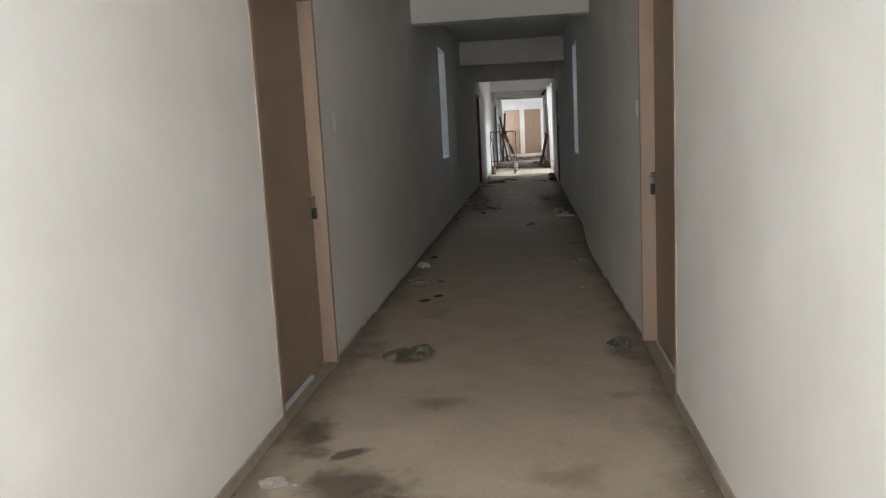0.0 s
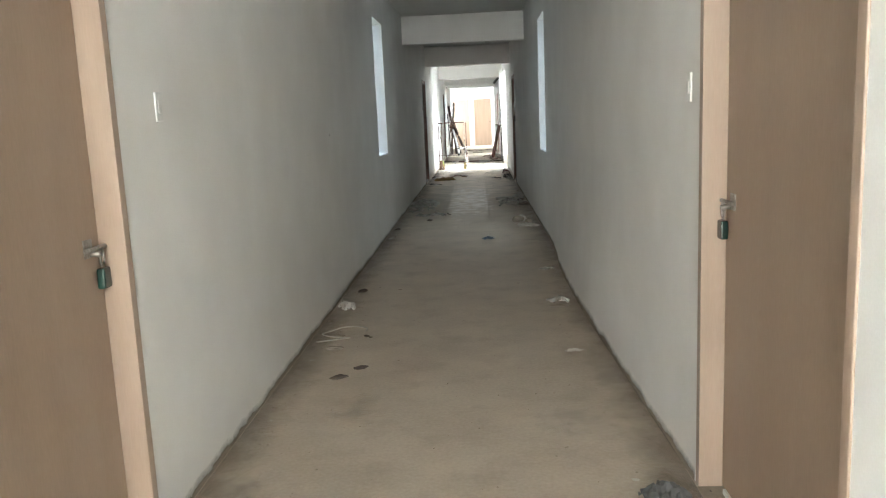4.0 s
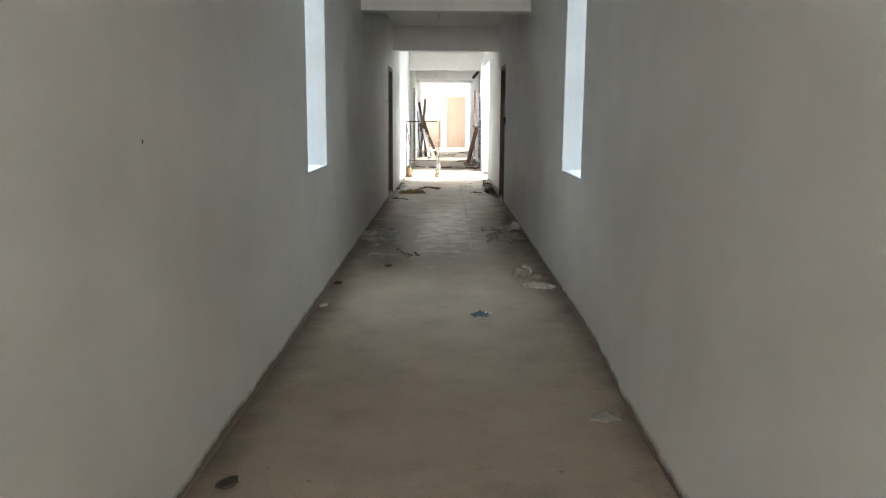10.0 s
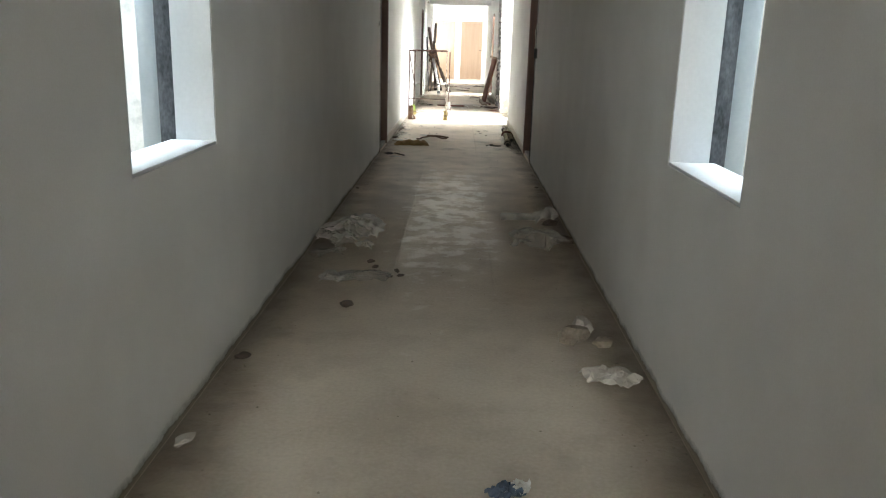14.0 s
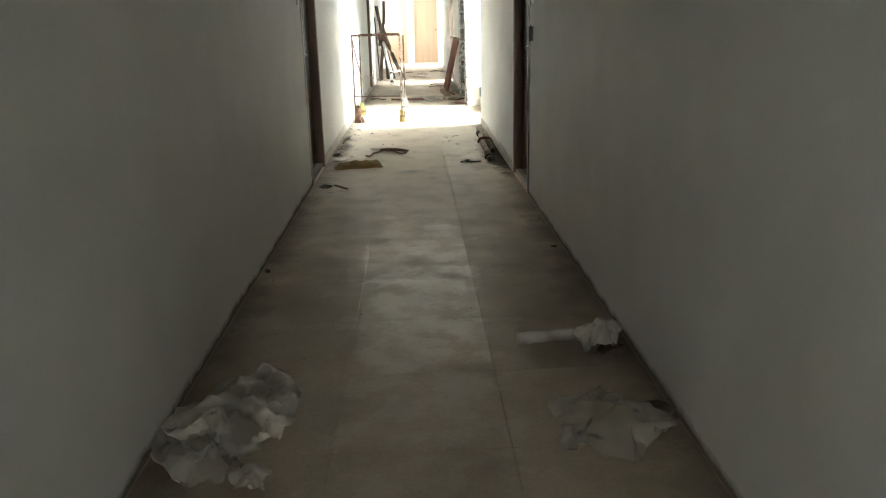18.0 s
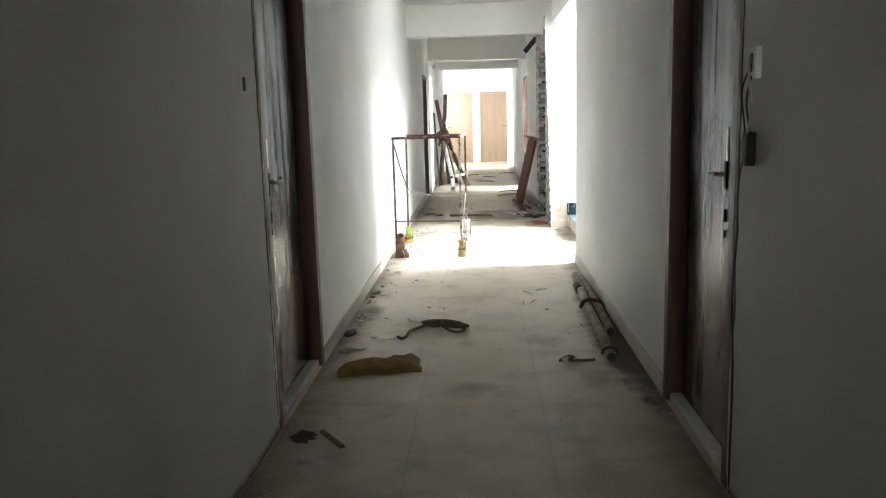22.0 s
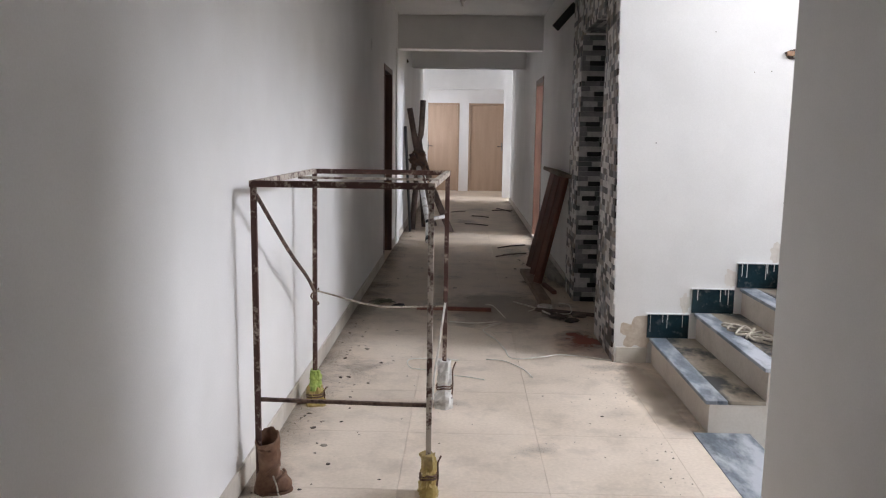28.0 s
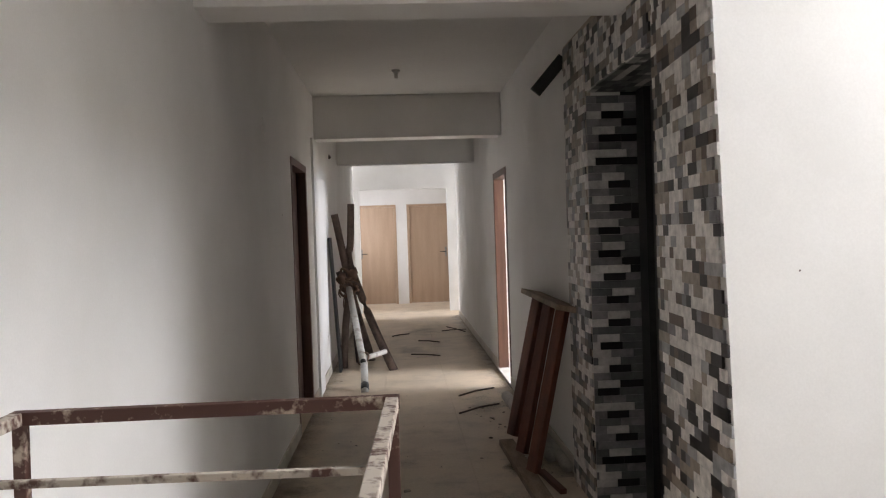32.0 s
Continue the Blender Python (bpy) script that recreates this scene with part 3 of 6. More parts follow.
REDWOOD = mat("red_brown_wood", (0.12, 0.036, 0.022), (0.22, 0.075, 0.045), 0.5, 3, 30, 0.2, stretch=(6, 6, 0.8))
BRICK = mat("raw_brick", (0.24, 0.11, 0.06), (0.45, 0.3, 0.2), 0.9, 14, 60, 0.6)
PASTE = mat("white_paint_drip", (0.62, 0.64, 0.62), (0.78, 0.79, 0.77), 0.6, 9, 60, 0.1)
BULB = mat("bulb_holder", (0.6, 0.58, 0.54), (0.75, 0.73, 0.7), 0.4, 9, 60, 0.02)


def clear_plastic(name, tint, alpha, rough=0.25, scale=9.0):
    m = bpy.data.materials.new(name)
    m.use_nodes = True
    t = m.node_tree
    b = t.nodes["Principled BSDF"]
    nz = t.nodes.new("ShaderNodeTexNoise")
    nz.inputs["Scale"].default_value = scale
    nz.inputs["Detail"].default_value = 4
    pos = t.nodes.new("ShaderNodeNewGeometry")
    t.links.new(pos.outputs["Position"], nz.inputs["Vector"])
    mr = t.nodes.new("ShaderNodeMapRange")
    mr.inputs[1].default_value, mr.inputs[2].default_value = 0.35, 0.68
    mr.inputs[3].default_value, mr.inputs[4].default_value = alpha * 0.35, min(1, alpha * 1.35)
    t.links.new(nz.outputs[0], mr.inputs[0])
    t.links.new(mr.outputs[0], b.inputs["Alpha"])
    b.inputs["Base Color"].default_value = (*tint, 1)
    b.inputs["Roughness"].default_value = rough
    return m




def thin_cover(name, tint, alpha, edge, more=0.0, rough=0.5):
    """Dirt or painted shade that thins out unevenly: along the walls from the given distance off the corridor's middle,
    up a wall as far as minus that height, or round a stain's own middle.
    """
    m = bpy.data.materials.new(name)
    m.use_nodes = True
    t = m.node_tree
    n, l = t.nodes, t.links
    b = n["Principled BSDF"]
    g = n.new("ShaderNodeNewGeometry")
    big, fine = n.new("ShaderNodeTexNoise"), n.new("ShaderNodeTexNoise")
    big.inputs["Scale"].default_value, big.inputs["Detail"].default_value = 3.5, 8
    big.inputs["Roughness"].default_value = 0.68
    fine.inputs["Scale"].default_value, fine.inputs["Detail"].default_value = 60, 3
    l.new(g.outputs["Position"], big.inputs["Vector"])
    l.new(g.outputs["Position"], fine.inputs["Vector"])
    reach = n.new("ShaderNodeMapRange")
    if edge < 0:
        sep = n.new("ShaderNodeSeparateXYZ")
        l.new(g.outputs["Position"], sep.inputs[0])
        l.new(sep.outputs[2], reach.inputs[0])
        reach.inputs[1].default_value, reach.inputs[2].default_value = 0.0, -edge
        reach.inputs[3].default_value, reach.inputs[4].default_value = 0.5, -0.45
    elif edge:
        sep, mid, far = n.new("ShaderNodeSeparateXYZ"), n.new("ShaderNodeMath"), n.new("ShaderNodeMath")
        l.new(g.outputs["Position"], sep.inputs[0])
        mid.inputs[1].default_value = 0.08
        l.new(sep.outputs[0], mid.inputs[0])
        far.operation = "ABSOLUTE"
        l.new(mid.outputs[0], far.inputs[0])
        l.new(far.outputs[0], reach.inputs[0])
        reach.inputs[1].default_value, reach.inputs[2].default_value = edge, 0.92
        reach.inputs[3].default_value, reach.inputs[4].default_value = -0.42, 0.4
    else:
        tc, mp, ln = n.new("ShaderNodeTexCoord"), n.new("ShaderNodeMapping"), n.new("ShaderNodeVectorMath")
        mp.inputs["Location"].default_value = (-0.5, -0.5, 0)
        mp.inputs["Scale"].default_value = (1, 1, 0)
        l.new(tc.outputs["Generated"], mp.inputs[0])
        ln.operation = "LENGTH"
        l.new(mp.outputs[0], ln.inputs[0])
        l.new(ln.outputs["Value"], reach.inputs[0])
        reach.inputs[1].default_value, reach.inputs[2].default_value = 0.05, 0.48
        reach.inputs[3].default_value, reach.inputs[4].default_value = -0.4 + more, -1.1 + more * 0.5
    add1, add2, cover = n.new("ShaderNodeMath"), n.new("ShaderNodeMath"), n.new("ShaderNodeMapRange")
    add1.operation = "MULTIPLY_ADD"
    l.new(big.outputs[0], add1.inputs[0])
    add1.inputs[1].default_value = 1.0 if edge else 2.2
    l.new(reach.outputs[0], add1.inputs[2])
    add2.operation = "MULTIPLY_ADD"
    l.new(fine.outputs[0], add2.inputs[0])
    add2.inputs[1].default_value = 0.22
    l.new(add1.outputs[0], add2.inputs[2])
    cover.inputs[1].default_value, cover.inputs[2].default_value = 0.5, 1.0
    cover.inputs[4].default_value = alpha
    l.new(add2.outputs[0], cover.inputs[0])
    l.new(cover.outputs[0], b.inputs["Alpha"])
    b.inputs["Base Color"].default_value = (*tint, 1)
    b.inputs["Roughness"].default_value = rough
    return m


def reflection_material(name):
    """Streaky grey painted reflection that thins out towards the foot of the door."""
    m = bpy.data.materials.new(name)
    m.use_nodes = True
    n, l = m.node_tree.nodes, m.node_tree.links
    b = n["Principled BSDF"]
    g, mp, streak, cloud = n.new("ShaderNodeNewGeometry"), n.new("ShaderNodeMapping"), n.new("ShaderNodeTexNoise"), n.new("ShaderNodeTexNoise")
    mp.inputs["Scale"].default_value = (6, 6, 0.45)
    l.new(g.outputs["Position"], mp.inputs[0])
    streak.inputs["Scale"].default_value, streak.inputs["Detail"].default_value = 3.0, 7
    l.new(mp.outputs[0], streak.inputs["Vector"])
    cloud.inputs["Scale"].default_value, cloud.inputs["Detail"].default_value = 2.6, 4
    l.new(g.outputs["Position"], cloud.inputs["Vector"])
    sep, high, sum1, sum2, cover = n.new("ShaderNodeSeparateXYZ"), n.new("ShaderNodeMapRange"), n.new("ShaderNodeMath"), n.new("ShaderNodeMath"), n.new("ShaderNodeMapRange")
    l.new(g.outputs["Position"], sep.inputs[0])
    l.new(sep.outputs[2], high.inputs[0])
    high.inputs[1].default_value, high.inputs[2].default_value = 0.62, 1.15
    high.inputs[3].default_value, high.inputs[4].default_value = -0.6, 0.15
    sum1.operation = sum2.operation = "MULTIPLY_ADD"
    sum1.inputs[1].default_value, sum2.inputs[1].default_value = 1.0, 0.6
    l.new(streak.outputs[0], sum1.inputs[0])
    l.new(high.outputs[0], sum1.inputs[2])
    l.new(cloud.outputs[0], sum2.inputs[0])
    l.new(sum1.outputs[0], sum2.inputs[2])
    cover.interpolation_type = "SMOOTHSTEP"
    cover.inputs[1].default_value, cover.inputs[2].default_value = 0.55, 1.15
    cover.inputs[4].default_value = 0.92
    l.new(sum2.outputs[0], cover.inputs[0])
    l.new(cover.outputs[0], b.inputs["Alpha"])
    b.inputs["Base Color"].default_value = (0.36, 0.365, 0.375, 1)
    b.inputs["Roughness"].default_value = 0.24
    return m


# the lobby mirrored in the glossy brown leaf, put into a grey sheet
REFLECTION = reflection_material("painted_reflection")
REDSTAIN = thin_cover("red_powder_stain", (0.36, 0.085, 0.045), 0.62, 0, 0.3)
# trodden dirt, and also the shadow painted beside the lowest stair
DIRTSHADE = thin_cover("brown_dirt_and_shade", (0.3, 0.22, 0.15), 0.42, 0, 0.75)
BROWNSTAIN = thin_cover("brown_dirt_stain_and_shade", (0.28, 0.215, 0.155), 0.3, 0, 0.1)
DARKSTAIN = thin_cover("dark_damp_stain", (0.15, 0.117, 0.085), 0.55, 0, 0.4)
WALLFOOT = thin_cover("splashed_wall_foot", (0.33, 0.275, 0.212), 0.75, -0.085, rough=0.95)
DRIFT = thin_cover("dirt_drift", (0.21, 0.165, 0.12), 0.48, 0.6, rough=0.75)
FILMY = clear_plastic("cloudy_plastic_film", (0.55, 0.53, 0.48), 0.4, 0.3, 5.0)
FILMY2 = clear_plastic("thick_plastic_film", (0.6, 0.58, 0.53), 0.62, 0.3, 5.0)

# ---- doors ----


def door(name, xw, s, y0, y1, leaf_mat, frame_mat, label, jamb=0.04, recess=0.075, leaf=True, deep=0.13):
    """A door in a wall whose face is at xw; s: the way out of the corridor."""
    root = new(name)
    root.matrix_world = pose(xw, (y0 + y1) / 2, 0)
    structure(root, label, "door")
    w = (y1 - y0) / 2

    def piece(n, d0, d1, a, b, z0, z1, m, parent=root, lab="", bevel=0.004):
        return box_part(n, *sorted((s * d0, s * d1)), a, b, z0, z1, m, parent, lab, bevel)

    piece("jamb", -0.006, deep, -w, -w + jamb, 0, DOOR_H, frame_mat)
    piece("jamb", -0.006, deep, w - jamb, w, 0, DOOR_H, frame_mat)
    piece("head", -0.006, deep, -w + jamb, w - jamb, DOOR_H - jamb, DOOR_H, frame_mat)
    panel = None
    if leaf:
        panel = piece("leaf", recess, recess + 0.035, -w + jamb + 0.003, w - jamb - 0.003, 0.018, DOOR_H - jamb - 0.004, leaf_mat)
    return root, panel, piece, w


def sub_cylinder(name, at, r, h, axis, material, parent, label="", seg=14):
    d = {"x": Vector((1, 0, 0)), "y": Vector((0, 1, 0)), "z": Vector((0, 0, 1))}[axis] * h / 2
    return tube_part(name, [Vector(at) - d, Vector(at) + d], r, material, parent, label, seg)


def padlocked(root, piece, s, y, z):
    """A steel bolt with its staple, and a hanging padlock."""
    plate = piece("latch_plate", 0.07, 0.074, y - 0.07, y - 0.02, z - 0.025, z + 0.03, STEEL, root, "worn steel latch plate", 0.001)
    sub_cylinder("bolt", (s * 0.06, y - 0.01, z), 0.007, 0.15, "y", STEEL, root, "round steel bolt")
    sub_cylinder("bolt_knob", (s * 0.045, y - 0.055, z - 0.012), 0.008, 0.03, "x", STEEL, root)
    ring = [(s * 0.055, y + 0.012 * math.cos(a), z - 0.03 + 0.03 * math.sin(a)) for a in [k * math.pi / 8 for k in range(-3, 12)]]
    lock = piece("padlock", 0.042, 0.066, y - 0.024, y + 0.024, z - 0.125, z - 0.062, GREENLOCK, root, "dark green padlock", 0.006)
    tube_part("shackle", ring, 0.0045, STEEL, lock, "steel shackle", 6)


def levered(root, piece, s, y, z, way):
    plate = piece("handle_plate", recess_of(0.0) - 0.01, recess_of(0.0), y - 0.015, y + 0.015, z - 0.06, z + 0.05, BLACKISH, root, "narrow black handle plate", 0.002)
    sub_cylinder("handle_neck", (s * 0.055, y, z), 0.009, 0.045, "x", STEEL, root)
    tube_part("lever", curve_points([(s * 0.035, y, z), (s * 0.033, y + way * 0.05, z + 0.004), (s * 0.038, y + way * 0.11, z - 0.004)]), 0.009, STEEL, root, "curved steel lever", 8)
    piece("keyhole", 0.062, 0.0745, y - 0.012, y + 0.01, z - 0.19, z - 0.14, BLACKISH, root, "", 0.001)
    piece("keyhole", 0.066, 0.0745, y - 0.005, y + 0.007, z - 0.255, z - 0.225, BLACKISH, root, "", 0.001)


def recess_of(d):
    return 0.075 + d


D1 = "brown laminate flush door in a tan frame, shut with a padlock"
r, p, pc, w = door("door_1", XL, -1, *D1L, LAMINATE, FRAME1, D1)
pc("weather_strip", 0.05, 0.07, -w + 0.1, w - 0.35, 0.012, 0.03, PVC, r, "pale grey strip under the leaf", 0.001)
padlocked(p, pc, -1, w - 0.075, 1.0)
pc("threshold", -0.012, 0.13, -w + 0.04, w - 0.04, 0, 0.012, FILLET, r, "dusty worn threshold")
r, p, pc, w = door("door_2", XR, 1, *D1R, LAMINATE, FRAME1, D1)
pc("weather_strip", 0.06, 0.07, -w + 0.1, w - 0.1, 0.012, 0.03, STONE, r, "dull grey strip under the leaf", 0.001)
padlocked(p, pc, 1, w - 0.075, 1.03)
pc("threshold", -0.012, 0.13, -w + 0.04, w - 0.04, 0, 0.012, FILLET, r, "dusty worn threshold")


def chipped_edges(root, xw, s, y0, y1, seed):
    """Pale plaster trim and ragged dark chipping where a door frame meets the wall."""
    mid = (y0 + y1) / 2
    for k, (y, out) in enumerate(((y0, -1), (y1, 1))):
        a, b = sorted((y - mid, y - mid + out * 0.014))
        box_part("plaster_edge", *sorted((-s * 0.005, s * 0.001)), a + (0.0005 if out > 0 else 0), b - (0.0005 if out < 0 else 0), 0.06, DOOR_H + 0.01, PLAIN, root)
        vs, fs = [], []
        rows = 70
        for i in range(rows + 1):
            z = 0.08 + (DOOR_H - 0.08) * i / rows
            wd = max(0.0, 0.004 + 0.016 * noise.noise(Vector((seed + k * 7, z * 5, 0))) + 0.012 * noise.noise(Vector((seed, z * 17, k))))
            e = y - mid + out * 0.0145
            vs += [(-s * 0.0025, e, z), (-s * 0.0025, e + out * (wd + 0.002), z), (s * 0.001, e + out * (wd + 0.003), z)]
        for i in range(rows):
            for q in range(2):
                c = i * 3 + q
                fs.append((c, c + 1, c + 4, c + 3))
        me = bpy.data.meshes.new("chipping")
        me.from_pydata(vs, [], fs)
        me.materials.append(DARKBIT)
        ob = new("chipping", me)
        ob.parent = root
        tagged(ob, "ragged dark chipped plaster")


def reflection_sheet(leaf, s, y0, y1, low, seed):
    """Streaky painted reflection over the upper part of a door leaf, uneven along its foot."""
    vs, fs = [], []
    cols, rows = 22, 12
    for i in range(cols + 1):
        y = y0 + (y1 - y0) * i / cols
        foot = low + 0.02 * noise.noise(Vector((y * 5, seed, 0)))
        for k in range(rows + 1):
            z = foot + (DOOR_H - 0.06 - foot) * k / rows
            vs.append((s * (0.0725 - 0.0012 * noise.noise(Vector((y * 6, z * 2, seed)))), y, z))
    for i in range(cols):
        for k in range(rows):
            a = i * (rows + 1) + k
            fs.append((a, a + 1, a + rows + 2, a + rows + 1))
    me = bpy.data.meshes.new("painted_reflection")
    me.from_pydata(vs, [], fs)
    me.materials.append(REFLECTION)
    me.polygons.foreach_set("use_smooth", [True] * len(fs))
    ob = new("painted_reflection", me)
    ob.parent = leaf
    ob.modifiers.new("thickness", "SOLIDIFY").thickness = 0.001
    tagged(ob, "streaky grey painted reflection")


D2 = "dark wooden door faced with scratched grey protective film"
r, p, pc, w = door("door_3", XL, -1, *D2L, BROWNLEAF, DARKWOOD, D2, 0.06)
reflection_sheet(p, -1, -w + 0.075, w - 0.1, 0.6, 3)
levered(p, pc, -1, -w + 0.35, 1.115, 1)
chipped_edges(r, XL, -1, *D2L, 4)
pc("sticker", 0.0695, 0.0745, -w + 0.33, -w + 0.355, 1.185, 1.325, SWITCH, p, "white paper sticker", 0.0)
pc("threshold", 0.012, 0.074, -w + 0.06, w - 0.06, 0, 0.04, STONE, r, "raised white stone threshold", 0.012)
r, p, pc, w = door("door_4", XR, 1, *D2R, BROWNLEAF, DARKWOOD, D2, 0.06)
reflection_sheet(p, 1, -w + 0.075, w - 0.1, 0.6, 8)
levered(p, pc, 1, -w + 0.355, 1.155, 1)
chipped_edges(r, XR, 1, *D2R, 14)
pc("sticker", 0.0695, 0.0745, -w + 0.335, -w + 0.36, 1.205, 1.335, SWITCH, p, "white paper sticker", 0.0)
pc("threshold", 0.012, 0.074, -w + 0.06, w - 0.06, 0, 0.04, STONE, r, "raised white stone threshold", 0.012)
r, p, pc, w = door("door_5", XL, -1, *D3L, DARKWOOD, DARKWOOD, "shut dark wooden door in a dark frame", 0.06)
levered(p, pc, -1, -w + 0.15, 1.1, 1)
r, p, pc, w = door("door_6", XR, 1, *D3R, TANDOOR, DARKWOOD, "brown wooden door frame of an open doorway", 0.07, 0.075, False, 0.1)
pc("threshold", -0.02, 0.14, -w, w, 0, 0.03, STONE, r, "white stone threshold")

for name, x0, x1, hx, way in (("door_7", -1.14, -0.26, -1.02, 1), ("door_8", -0.03, 0.90, 0.79, -1)):
    root = new(name)
    root.matrix_world = pose((x0 + x1) / 2, BACK, 0)
    structure(root, "closed tan laminate flush door in a tan frame", "door")
    w = (x1 - x0) / 2
    box_part("jamb", -w, -w + 0.05, -0.012, 0.12, 0, 2.14, TANDOOR, root, "", 0.004)
    box_part("jamb", w - 0.05, w, -0.012, 0.12, 0, 2.14, TANDOOR, root, "", 0.004)
    box_part("head", -w + 0.05, w - 0.05, -0.012, 0.12, 2.09, 2.14, TANDOOR, root, "", 0.004)
    box_part("leaf", -w + 0.053, w - 0.053, 0.02, 0.055, 0.012, 2.086, TANDOOR, root, "", 0.003)
    h = hx - (x0 + x1) / 2
    box_part("handle_plate", h - 0.02, h + 0.02, 0.012, 0.02, 1.0, 1.2, STEEL, root, "", 0.002)
    tube_part("lever", [(h, -0.03, 1.1), (h + way * 0.05, -0.032, 1.1), (h + way * 0.12, -0.03, 1.098)], 0.008, DARK, root, "dark lever handle")

# ---- windows to the light wells ----
for i, (xw, s) in enumerate(((XL, -1), (XR, 1))):
    root = new("window_%d" % (i + 1))
    root.matrix_world = pose(xw, 8.23, (WIN, WINR)[i][2])
    structure(root, "unglazed tall window opening with white plastered reveals", "window")
    a, b = sorted((s * 0.002, s * 0.19))
    box_part("window_sill", a, b, -0.429, 0.429, 0.0, 0.014, WHITEWASH, root, "rough white plaster sill", 0.004)
    # near-black speckled strip along the outer edge of the far reveal
    a, b = sorted((s * 0.165, s * 0.228))
    box_part("outer_edge", a, b, 0.424, 0.48, -0.1, 1.6, DARKSPECKLE, root, "black-speckled raw plaster edge", 0.004)
    a, b = sorted((s * 0.002, s * 0.162))
    box_part("reveal", a, b, 0.418, 0.4295, 0.014, 1.516, WHITEWASH, root)
    box_part("reveal", a, b, -0.4295, -0.418, 0.014, 1.516, WHITEWASH, root)
    pipe = empty("drain_pipe", (xw + s * 0.305, 8.83, -0.01), "white plastic drain pipe standing in the light well", "pipe", "light well pipes")
    tube_part("pipe", [(0, 0, 0), (0, 0, 4.5)], 0.06, PVC, pipe, "", 18)
    tube_part("pipe_joint", [(0, 0, 1.9), (0, 0, 2.0)], 0.067, PVC, pipe, "", 18)
    bm = bmesh.new()
    for k in range(14):
        add_box(bm, -0.052 * s - 0.004, -0.052 * s + 0.004, -0.038, -0.026, 0.95 + 0.045 * k, 0.95 + 0.045 * k + (0.03 if k % 3 else 0.016))
    part("printed_marking", bm, BLUEPRINT, pipe, "unreadable blue printed marking")["kind"] = "stuff"

# ---- switches and sockets ----


def switch(xw, s, y, z, label="small white switch box set in the wall"):
    root = empty("switch_box", (xw, y, z), label, "switch", "wall switches")
    a, b = sorted((-s * 0.006, s * 0.004))
    box_part("plate", a, b, -0.027, 0.027, -0.05, 0.05, SWITCH, root, "", 0.004)
    a, b = sorted((-s * 0.009, -s * 0.005))
    box_part("rocker", a, b, -0.012, 0.012, -0.022, 0.022, SWITCH, root, "", 0.002)
    return root


switch(XL, -1, 1.77, 1.42)
switch(XR, 1, 1.9, 1.41)
root = switch(XL, -1, 15.1, 1.56, "white switch box with a dark opening")
box_part("opening", 0.005, 0.0105, -0.014, 0.012, -0.03, 0.025, BLACKISH, root)
switch(XL, -1, 24.25, 2.2)
box = empty("conduit_box", (XR, 14.57, 1.55), "white electrical box with loose hanging wires", "electrical box")
box_part("plate", -0.02, 0.004, -0.04, 0.04, -0.05, 0.05, SWITCH, box, "chipped white box", 0.005)
box_part("opening", -0.023, -0.018, -0.014, 0.012, -0.03, 0.03, BLACKISH, box)
tube_part("wire", curve_points([(-0.02, 0.03, -0.03), (-0.03, 0.05, -0.1), (-0.015, 0.045, -0.25), (-0.02, 0.08, -0.4), (-0.012, 0.1, -0.55)]), 0.0032, DARKBAG, box, "dark hanging wire", 6)
tube_part("conduit", curve_points([(-0.022, 0.0, 0.03), (-0.035, -0.03, -0.04), (-0.03, -0.045, -0.14), (-0.03, -0.02, -0.23)]), 0.0045, PALEROPE, box, "bent pale conduit", 8)
tube_part("wire", curve_points([(-0.02, -0.01, -0.04), (-0.03, 0.0, -0.12), (-0.02, -0.01, -0.22)]), 0.004, DARKBAG, box, "", 6)
box_part("meter_box", -0.035, -0.002, -0.03, 0.02, -0.33, -0.22, BLACKISH, box, "small black box hanging from the wire", 0.008)
tube_part("wire", curve_points([(-0.012, 0.1, -0.55), (-0.016, 0.12, -0.8), (-0.012, 0.1, -1.1), (-0.016, 0.09, -1.5)]), 0.004, BLACKISH, box, "", 6)

for y in (14.9, 26.0):
    root = empty("bulb_holder", (-0.18, y, CEILING), "white bulb holder without a bulb under the ceiling", "bulb holder", "bulb holders")
    tube_part("rose", [(0, 0, -0.02), (0, 0, 0.001)], 0.035, BULB, root, "", 16)
    tube_part("socket", [(0, 0, -0.07), (0, 0, -0.02)], 0.016, BULB, root, "", 12)
# no real hole: a dark lump on the wall paints its shade
box = lump("wall_hole_patch", (0, 0), (0.05, 0.07, 0.07), 0, DARKBIT, "dark lump painted as the shade of a hole in the plaster", "hole", 5)
box.matrix_world = pose(XL + 0.0, 28.75, 2.42)

# ---- stairs ----
RISE, GO, SX = 0.163, 0.268, 1.05
stairs = structure(new("stairs"), "cream stairs with blue-grey granite treads going up", "stairs")
stairs.matrix_world = pose(SX, 20.57, 0)
for i in range(10):
    st = box_part("step", GO * i, GO * (i + 1) + (1.6 if i == 9 else 0), 0, 1.155, -2.0, RISE * (i + 1) - 0.02, RISER, stairs)
    box_part("side_plaster", GO * i, GO * (i + 1) - 0.001, -0.009, 0.001, -2.0, RISE * (i + 1) - 0.021, STAIRSIDE, st, "cream-white plastered side")
    box_part("nosing", GO * i - 0.018, GO * i + 0.085, -0.012, 1.155, RISE * (i + 1) - 0.02, RISE * (i + 1), GRANITE, st, "paint-spattered blue-grey granite nosing", 0.004)
    box_part("tread", GO * i + 0.0855, GO * (i + 1) - 0.001, -0.010, 1.155, RISE * (i + 1) - 0.02, RISE * (i + 1) - 0.0005, DUSTYTREAD, st, "dusty dark-stained stone tread", 0.002)
down = structure(new("stairs_down"), "cream stairs with granite treads going down", "stairs")
